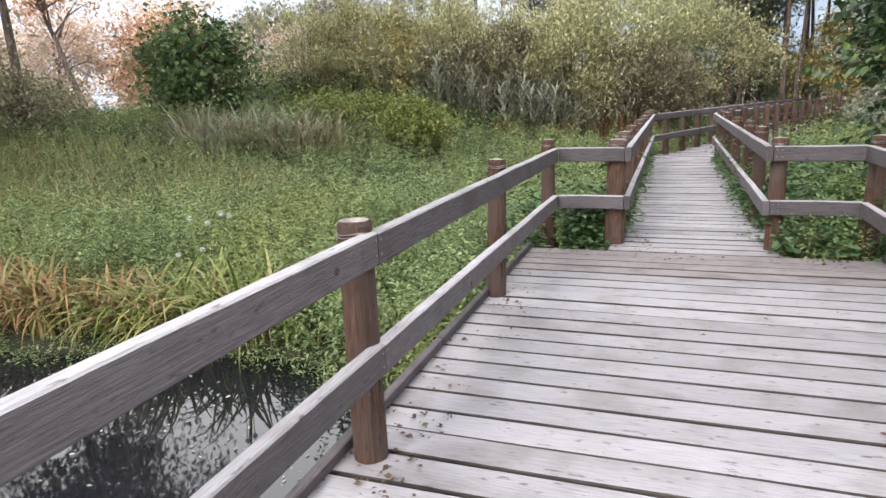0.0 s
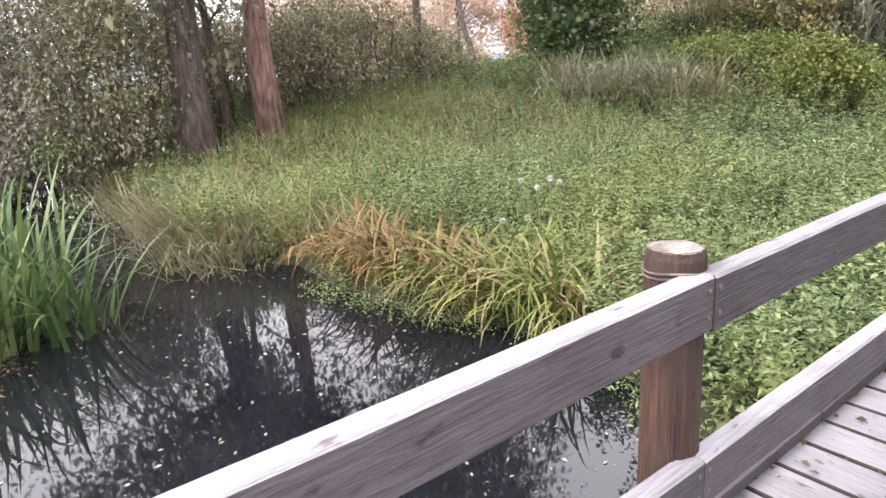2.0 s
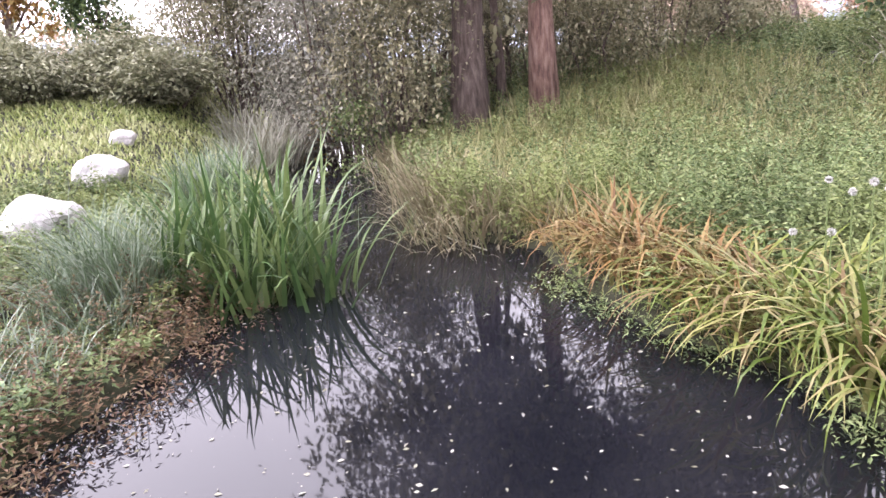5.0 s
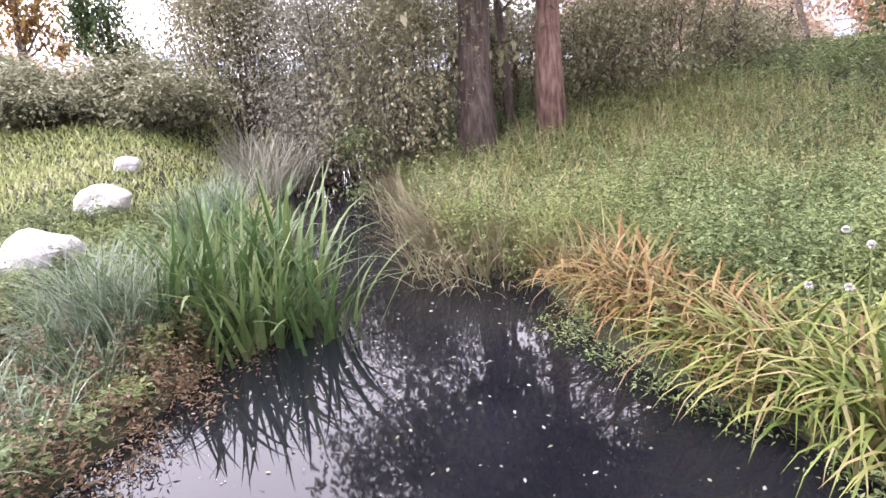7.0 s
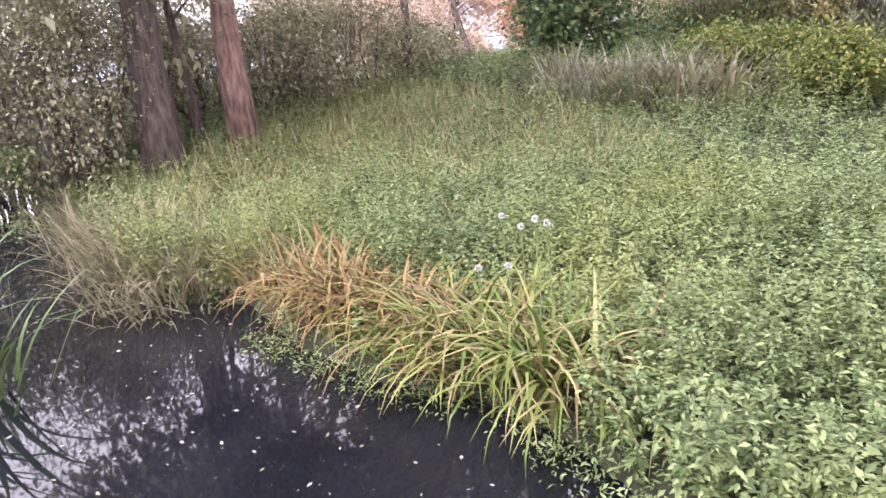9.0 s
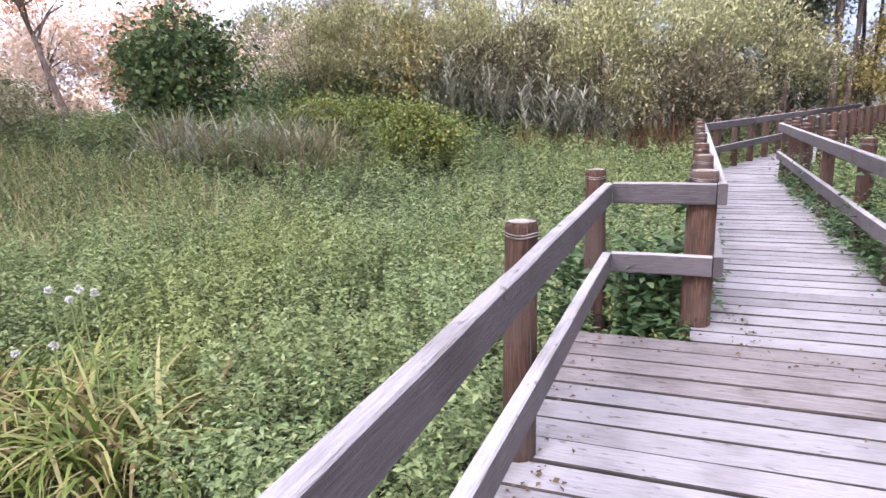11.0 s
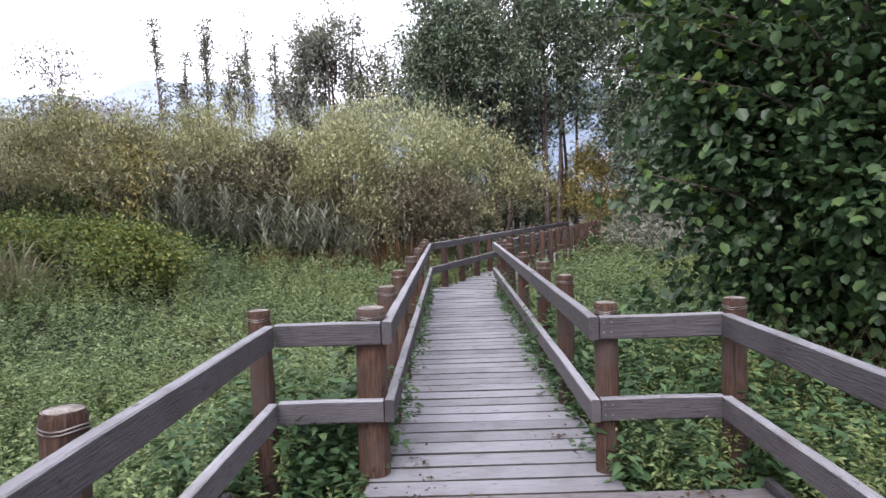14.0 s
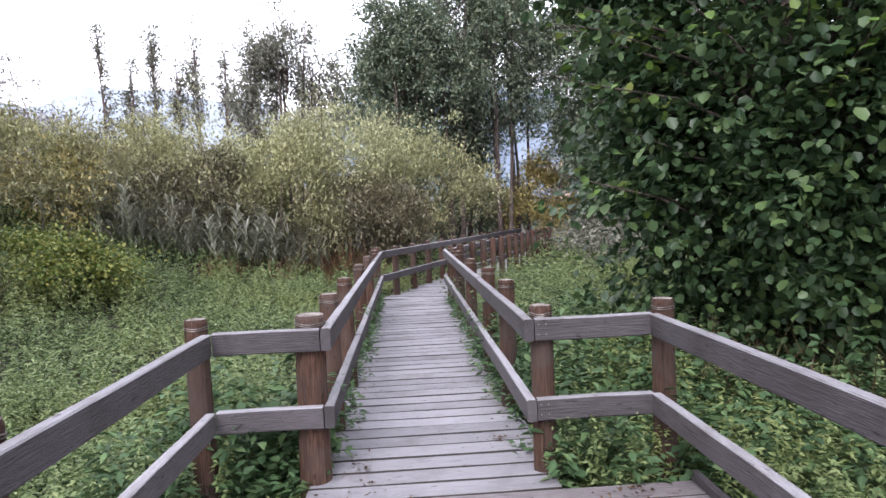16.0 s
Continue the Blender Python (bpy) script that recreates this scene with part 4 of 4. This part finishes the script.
for x, y, top, rx in ((-5.0, 15.3, 1.3, 0.95), (-7.2, 16.1, 1.7, 1.5)):
    bush("creeper_mound", x, y, top, rx, 1.2, 10000, 0.075, MOUND, "mound overgrown with yellow-green creeper", "bush", "creeper mounds", low=0.0, wide=0.8)
for x, y in ((-7.3, 11.5), (-6.7, 11.9), (-6.1, 12.2), (-5.4, 12.4), (-7.9, 11.9), (-7.0, 12.8), (-6.2, 13.2), (-8.4, 12.6), (-5.0, 13.0)):
    tussock("dry_grass_clump", x - 1.3, y + 0.6, 110, random.uniform(0.9, 1.5), 0.04, DRY_GRASS if random.random() < 0.5 else REED, "pale dry grass clump in the meadow", 0.3, (0.7, 2.2), 0.35, category="grass", group="dry grass clumps")
tree("ivy_tree", -11.3, 15.3, 3.3, 0.14, 0.0, 1.4, 8000, 0.15, IVY, "dark ivy-covered small tree", clump_r=0.55, wide=0.8)
bush("dark_bush", -18.8, 15.2, 2.6, 1.5, 1.3, 3500, 0.16, IVY, "dark green low bush", "bush")
bush("dark_bush", -14.5, 12.4, 2.3, 1.5, 1.2, 3500, 0.15, UNDERSTORY, "olive brown low bush", "bush")
tree("bare_tree", -16.6, 16.3, 6.5, 0.13, 3.2, 2.6, 2600, 0.15, RUSSET, "leaning half-bare tree with russet leaves", lean=(-2.8, 0.5), clump_r=0.5, limbs=26)
for x, y, h in ((-22, 20, 4.6), (-19, 24, 5.0), (-26, 15, 4.8), (-15, 27, 4.2), (-24, 26, 6.0), (-30, 21, 6.0), (-21, 15.5, 4.0), (-17.5, 20.5, 4.2)):
    tree("russet_tree", x, y, h, 0.12, 0.3, 2.6, 7000, 0.17, PALE_DRY if random.random() < 0.7 else RUSSET, "pale russet autumn tree with fine bare branches", "russet trees", clump_r=0.6, limbs=18)

# wooded bank beyond the pond
tree("big_tree", -11.4, 4.85, 13, 0.35, 2.7, 4.0, 30000, 0.18, UNDERSTORY, "big brown-barked tree on the bank", "bank trees", BARK, clump_r=0.7, limbs=14, lean=(0.1, 0))
tree("big_tree", -11.4, 6.35, 14, 0.26, 3.2, 3.8, 26000, 0.18, UNDERSTORY, "big tree with reddish bark and climbing ivy", "bank trees", BARK_RED, clump_r=0.7, limbs=14)
tree("big_tree", -13.2, 11.4, 13, 0.12, 4.6, 3.4, 20000, 0.17, UNDERSTORY, "tall slender tree behind the bank undergrowth", "bank trees", BARK, clump_r=0.7, limbs=16)
tree("slender_tree", -12.1, 5.75, 9, 0.1, 2.0, 2.2, 4500, 0.14, UNDERSTORY, "slender tree between the big trunks", "bank trees", BARK, clump_r=0.6, lean=(0.3, -0.7))
for x, y, top, rx, m_, n_ in ((-12.0, 3.6, 3.6, 1.3, UNDERSTORY, 6000), (-13.2, 2.6, 4.2, 1.6, GREY_GREEN, 6000), (-12.6, 8.2, 3.0, 1.6, UNDERSTORY, 5500), (-13.4, 10.2, 3.0, 1.7, UNDERSTORY, 5000), (-13.8, 6.6, 3.2, 1.8, UNDERSTORY, 5000), (-15.2, 4.4, 5.0, 2.0, GREY_GREEN, 6000), (-17.0, 0.3, 5.7, 1.9, UNDERSTORY, 11000), (-16.2, 1.8, 4.4, 1.5, GREY_GREEN, 5000), (-18.5, 7.5, 5.0, 2.2, UNDERSTORY, 5000), (-18.0, 11.0, 4.2, 2.0, UNDERSTORY, 4000), (-20.5, -0.8, 4.8, 2.0, UNDERSTORY, 6000), (-20.0, 3.2, 5.2, 2.2, UNDERSTORY, 7000), (-21, 6.5, 5.2, 2.4, UNDERSTORY, 6000)):
    bush("understory_bush", x, y, top, rx, rx, int(n_ * 1.6), 0.1, m_, "grey-green and brown undergrowth bush below the trees", "bush", "undergrowth", clump_r=0.62, stems=16)
bush("green_bush", -11.6, 2.75, 0.75, 0.6, 0.5, 1600, 0.08, NETTLE, "small fresh green bush over the stream", "bush")
bush("rusty_bush", -13.4, 2.1, 0.6, 0.35, 0.3, 500, 0.07, AUTUMN, "rusty brown plant at the stream", "bush")
for x, y in ((-12.5, 1.2), (-13.2, 0.6), (-11.6, 0.9), (-14.0, 1.3)):
    tussock("reed_clump", x, y, 220, 1.3, 0.022, REED, "grey-green reeds along the stream", 0.3, (0.4, 1.8), 0.3, category="reeds", group="reeds")
for x, y, rx in ((-14.6, -3.4, 2.0), (-14.0, -1.0, 1.8), (-16.4, -5.2, 2.2), (-17.5, -7.5, 2.2), (-15.4, -2.0, 1.6)):
    bush("low_hedge", x, y, float(ground_z(x, y)) + 1.0, rx, 1.1, 9000, 0.12, HEDGE, "low spreading grey-green shrub along the lawn", "bush", "low shrubs", flat=0.5)
tree("conifer", -23.2, -4.1, 5.0, 0.12, 0.2, 1.1, 5000, 0.16, IVY, "dark narrow conifer behind the lawn", clump_r=0.35)
tree("orange_tree", -24.5, -7.2, 7.5, 0.14, 1.0, 2.4, 6000, 0.2, AUTUMN, "orange autumn tree behind the lawn", clump_r=0.5)
tree("orange_tree", -22.0, -9.5, 7.0, 0.14, 1.0, 2.4, 5000, 0.2, AUTUMN, "orange autumn tree behind the lawn", clump_r=0.5)

# grove at the far end of the boardwalk and the alder
for x, y, h, rx, low in ((1.4, 28.5, 11.5, 1.6, 1.5), (3.4, 29.6, 13, 1.9, 3.6), (5.6, 30.5, 14, 2.1, 4.6), (9.6, 27.5, 13, 2.3, 1.0), (11.5, 25.0, 13, 2.6, 0.6), (7.2, 35.0, 13.5, 2.3, 5.5), (9.4, 30.0, 12.5, 1.8, 2.0), (10.5, 31.0, 13, 2.4, 0.8), (9.4, 22.0, 8, 2.0, 0.4), (13.0, 20.0, 12, 3.0, 0.6), (4.5, 33.0, 13, 2.5, 1.0), (1.0, 32.0, 11, 2.0, 1.0)):
    tree("grove_tree", x, y, h, 0.11, low, rx * 1.15, 21000, 0.16, GROVE, "dark slender tree with small dull leaves", "grove trees", BARK, trunks=3, clump_r=0.42, limbs=12)
bush("yellow_bush", 7.5, 31.5, 4.4, 1.6, 1.5, 6000, 0.16, YELLOW, "yellow autumn bush in the clearing", "bush")
bush("yellow_bush", 6.2, 34.5, 3.4, 1.5, 1.5, 3500, 0.16, YELLOW, "yellow autumn bush in the clearing", "bush")
for x, y in ((8.5, 26.5), (7.8, 24.0), (8.6, 21.5), (7.2, 20.0), (9.5, 19.0)):
    bush("bramble", x, y, 1.2, 1.5, 1.2, 2600, 0.12, GREY_GREEN, "grey-green bramble heap beside the boardwalk", "bush", "brambles")
for x, y in ((3.3, 33.0), (7.0, 38.5), (11.0, 37.0)):
    bush("dark_bush", x, y, 4.0, 2.2, 1.5, 5000, 0.2, GROVE, "dark undergrowth between grove trunks", "bush")


def alder():
    x, y = 5.3, 9.0
    z0 = float(ground_z(x, y))
    ob = empty("alder", (x, y, z0), "large dark green alder with round leaves beside the boardwalk", "tree")
    v1, f1, c = crown_leaves((0, 0, 3.5), (2.15, 2.1, 3.2), 1700, 20, 0.1, 0.27, wide=0.85, rounded=True)
    v3, f3, c3 = crown_leaves((-1.6, 0.1, 4.2), (0.85, 1.0, 1.1), 130, 18, 0.105, 0.28, wide=0.85, rounded=True)
    v4, f4, c4 = crown_leaves((0.1, -0.1, 2.3), (1.85, 1.85, 2.1), 620, 20, 0.1, 0.3, wide=0.85, rounded=True)
    mesh_ob("crown", np.concatenate([v1, v3, v4]), np.concatenate([f1, f3 + len(v1), f4 + len(v1) + len(v3)]), ALDER, ob)
    c = np.concatenate([c, c3, c4])
    young, tubes = [], []
    for k in range(34):
        a = random.uniform(2.5, 4.6)
        e = Vector((math.cos(a) * random.uniform(2.1, 3.0), math.sin(a) * random.uniform(1.6, 2.2), random.uniform(2.2, 5.4)))
        b = Vector((e.x * 0.25, e.y * 0.25, e.z - random.uniform(0.3, 0.8)))
        tubes.append(tube_arrays([b, b.lerp(e, 0.5) + Vector((0, 0, 0.1)), e], [0.02, 0.012, 0.004], 5))
        for s in range(9):
            q = b.lerp(e, 0.55 + 0.05 * s)
            young.append((q.x + random.uniform(-0.08, 0.08), q.y + random.uniform(-0.08, 0.08), q.z + random.uniform(-0.06, 0.08)))
    p = np.array(young)
    v2, f2 = round_leaf_arrays(p, rng.normal(0, 1, p.shape) * [1, 1, 0.6], rng.uniform(0.08, 0.12, len(p)), rng.uniform(0.07, 0.1, len(p)))
    mesh_ob("young_leaves", v2, f2, ALDER_YOUNG, ob, "bright green young leaves")
    for k in range(5):
        a = k * 1.3
        tv_, tf_ = tube_arrays([(math.cos(a) * 0.2, math.sin(a) * 0.2, -0.1), (math.cos(a) * 0.35, math.sin(a) * 0.35, 2.2), (math.cos(a) * 0.9, math.sin(a) * 0.9, 5.6)], [0.075, 0.055, 0.02], 8)
        mesh_ob("trunk", tv_, tf_, BARK, ob, smooth=True)
    for e in c[rng.permutation(len(c))[:80]]:
        e = Vector(map(float, e))
        b = Vector((e.x * 0.2, e.y * 0.2, max(0.3, e.z - 0.8)))
        tubes.append(tube_arrays([b, b.lerp(e, 0.5) + Vector((0, 0, 0.12)), e], [0.025, 0.016, 0.005], 5))
    for t_ in tubes:
        mesh_ob("branch", *t_, BARK, ob)


alder()
bush("shade_bush", 7.6, 8.0, 6.0, 2.2, 2.2, 7000, 0.16, ALDER, "dark leafy bush behind the alder", "bush")
bush("shade_bush", 6.4, 5.4, 5.0, 1.6, 1.6, 6000, 0.14, ALDER, "dark leafy bush behind the alder", "bush")
bush("shade_bush", 7.8, 11.8, 6.5, 2.2, 2.2, 7000, 0.17, ALDER, "dark leafy bush behind the alder", "bush")
for x, y in ((4.2, 7.6), (4.7, 7.3), (5.3, 7.2), (3.8, 8.2)):
    tussock("dry_vine_clump", x, y, 90, 1.3, 0.012, DEAD, "brown dry vines hanging below the alder", 0.25, (0.3, 2.2), 0.3, category="vines", group="dry vines")

# distance
for x, y, h in ((-23.5, 58, 18), (-19.6, 59, 18.5), (-18.0, 60, 16), (-16.4, 60, 19.5), (-14.0, 60.5, 18), (-12.5, 61, 15), (-21.5, 59, 15)):
    tree("bare_poplar", x, y, h, 0.22, 3.0, 0.9, 1500, 0.3, GREY_GREEN, "tall thin half-bare poplar in the distance", "poplars", clump_r=0.5, per=14, limbs=44)
for x, y, h, rx in ((-5.4, 42, 15, 2.0), (-3.6, 43, 13.5, 1.7), (-7.2, 43, 12.5, 1.8)):
    tree("grey_tree", x, y, h, 0.16, 4.0, rx, 4500, 0.24, GREY_GREEN, "tall airy grey-green tree behind the thicket", "grey trees", trunks=3, clump_r=0.55, limbs=24)
for x, y, h, rx in ((-15.5, 30, 7.0, 2.6), (-18.5, 30, 6.8, 2.6), (-12.5, 31.5, 6.0, 2.4), (-9.5, 33, 5.8, 2.4), (-22, 33, 7, 3)):
    bush("grey_bush", x, y, h, rx, 2.0, 5500, 0.22, GREY_GREEN, "grey-purple tall bush behind the thicket", "bush", "grey bushes", clump_r=0.5)


def far_wood():
    vs, fs, o = [], [], 0
    for k in range(150):
        a = 2 * math.pi * k / 150 + random.uniform(-0.02, 0.02)
        if -0.25 < math.sin(a * 1.0) and abs(a - math.pi) < 0.28:
            continue
        r = random.uniform(70, 105)
        x, y = math.cos(a) * r, math.sin(a) * r
        h = random.uniform(4, 7.5)
        v_, f_, _ = crown_leaves((x, y, h / 2), (3.6, 3.6, h / 2), 26, 18, 0.8, 0.9)
        v_[:, 2] += float(ground_z(x, y))
        vs.append(v_)
        fs.append(f_ + o)
        o += len(v_)
    tagged(mesh_ob("far_wood", np.concatenate(vs), np.concatenate(fs), PALE_DRY), "hazy pale autumn wood in the distance", "woods", kind="stuff")


far_wood()


def ridge(name, a0, a1, r, height, seed, material, label):
    n, vs, fs = 90, [], []
    for k in range(n + 1):
        q = k / n
        a = radians(a0 + (a1 - a0) * q)
        env = math.sin(math.pi * min(1, max(0, q))) ** 0.7
        h = height * env * (0.75 + 0.35 * noise.noise(Vector((q * 5, seed, 0))) + 0.08 * noise.noise(Vector((q * 30, seed, 3))))
        for s in range(5):
            rr = r * (1 + 0.05 * s)
            vs.append((math.sin(a) * rr, math.cos(a) * rr, -5 + max(0.5, h) * (s / 4) ** 0.8))
    for k in range(n):
        for s in range(4):
            i_ = k * 5 + s
            fs.append((i_, i_ + 5, i_ + 6, i_ + 1))
    tagged(mesh_ob(name, vs, fs, material, smooth=True), label, "mountain", kind="structure")


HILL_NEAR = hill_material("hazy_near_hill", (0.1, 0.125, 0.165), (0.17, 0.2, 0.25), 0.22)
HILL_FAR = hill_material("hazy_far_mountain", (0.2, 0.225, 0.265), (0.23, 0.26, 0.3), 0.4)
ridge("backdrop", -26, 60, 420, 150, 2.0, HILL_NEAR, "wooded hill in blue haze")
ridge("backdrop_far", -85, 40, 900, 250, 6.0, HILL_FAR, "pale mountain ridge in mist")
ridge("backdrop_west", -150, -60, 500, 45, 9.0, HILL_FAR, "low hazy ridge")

# litter on the deck
lp = np.concatenate([np.stack([0.25 - np.abs(rng.normal(0, 0.28, 150)), rng.uniform(0, 6.4, 150)], 1), np.stack([rng.uniform(0, 2.8, 30), rng.uniform(0, 6.4, 30)], 1), np.stack([rng.uniform(0.1, 2.8, 60), rng.normal(6.25, 0.12, 60)], 1), np.stack([np.where(rng.random(150) < 0.5, 0.85, 1.98) + rng.normal(0, 0.07, 150), rng.uniform(6.5, 13, 150)], 1)])
lp = np.concatenate([lp] + [np.stack([rng.normal(x, 0.07, 26), rng.normal(y, 0.1, 26)], 1) for x, y in ((0.2, 2.3), (0.1, 2.75), (0.08, 4.6), (0.98, 6.55), (0.9, 6.9), (1.9, 7.3), (2.5, 6.3))])
lp[:, 0] = np.clip(lp[:, 0], -0.08, 2.8)
q = np.concatenate([lp, np.full((len(lp), 1), 0.012)], 1)
s = rng.uniform(0.012, 0.042, len(q))
v, f = leaf_arrays(q, rng.normal(0, 1, (len(q), 3)) * [1, 1, 0.08], s, s * 0.6)
tagged(mesh_ob("leaf_litter", v, f, LITTER), "brown fallen leaves and twigs on the planks", "leaf litter", kind="stuff")

# ---- deck planks ----
def plank_meshes(length, width, thick=0.045, face=None):
    out = []
    for _ in range(5):
        bm = bmesh.new()
        n = 4
        rings = []
        c = 0.006
        prof = [(-width / 2 + c, 0), (width / 2 - c, 0), (width / 2, -c), (width / 2, -thick), (-width / 2, -thick), (-width / 2, -c)]
        for k in range(n + 1):
            s = (k / n - 0.5) * length
            w = random.uniform(-0.003, 0.003)
            t = random.uniform(-0.002, 0.002)
            rings.append([bm.verts.new((s, p[0] + w, p[1] + t)) for p in prof])
        for q, r in zip(rings, rings[1:]):
            for k in range(6):
                bm.faces.new((q[k], r[k], r[(k + 1) % 6], q[(k + 1) % 6]))
        bm.faces.new(rings[0])
        bm.faces.new(rings[-1][::-1])
        bmesh.ops.recalc_face_normals(bm, faces=bm.faces)
        me = bpy.data.meshes.new("plank")
        bm.to_mesh(me)
        bm.free()
        me.materials.append(face or DECK)
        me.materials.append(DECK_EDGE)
        # All but the top faces get the dark gap colour.
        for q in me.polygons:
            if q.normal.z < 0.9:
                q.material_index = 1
        out.append(me)
    return out


def lay(parent, meshes, x, y, turn=0.0):
    p = new("plank", random.choice(meshes))
    p.parent = parent
    p.location = (x + random.uniform(-0.012, 0.012), y, random.uniform(-0.004, 0.003))
    p.rotation_euler = (random.uniform(-0.006, 0.006), random.uniform(-0.002, 0.002), turn + random.uniform(-0.004, 0.004) + (math.pi if random.random() < 0.5 else 0))


PITCH = 0.206
deck = empty("boardwalk_deck", (0, 0, 0), "silvery weathered plank deck with dark gaps", "boardwalk", kind="structure")
wide = plank_meshes(3.1, PITCH - 0.0135)
muddy = plank_meshes(3.1, PITCH - 0.0135, face=DECK_DIRTY)
for k in range(53):
    lay(deck, muddy if k < 4 else wide, 1.42, 6.36 - PITCH * k)
narrow = plank_meshes(1.5, PITCH - 0.0135)
for k in range(43):
    lay(deck, narrow, 1.4, 6.36 + PITCH * (k + 1))
mid_o = Vector((1.41, 15.3, 0))
for k in range(70):
    p = mid_o + HEADING * (0.12 + PITCH * k)
    lay(deck, narrow, p.x, p.y, -math.atan2(HEADING.x, HEADING.y))
for x in (0.1, 1.4, 2.7):
    bevel_box("joist", (0.09, 11.0, 0.14), (x, 0.95, -0.13), POST, deck, 0.005)
for x in (0.85, 1.95):
    bevel_box("joist", (0.08, 9.0, 0.14), (x, 10.9, -0.13), POST, deck, 0.005)
for k in range(4):
    bevel_box("edge_lath", (0.045, 2.7, 0.06), (-0.115, 5.1 - 2.705 * k, 0.028), RAIL_Y, deck, 0.006, rough=0.002)
    bevel_box("edge_lath", (0.045, 2.7, 0.06), (2.94, 5.1 - 2.705 * k, 0.028), RAIL_Y, deck, 0.006, rough=0.002)
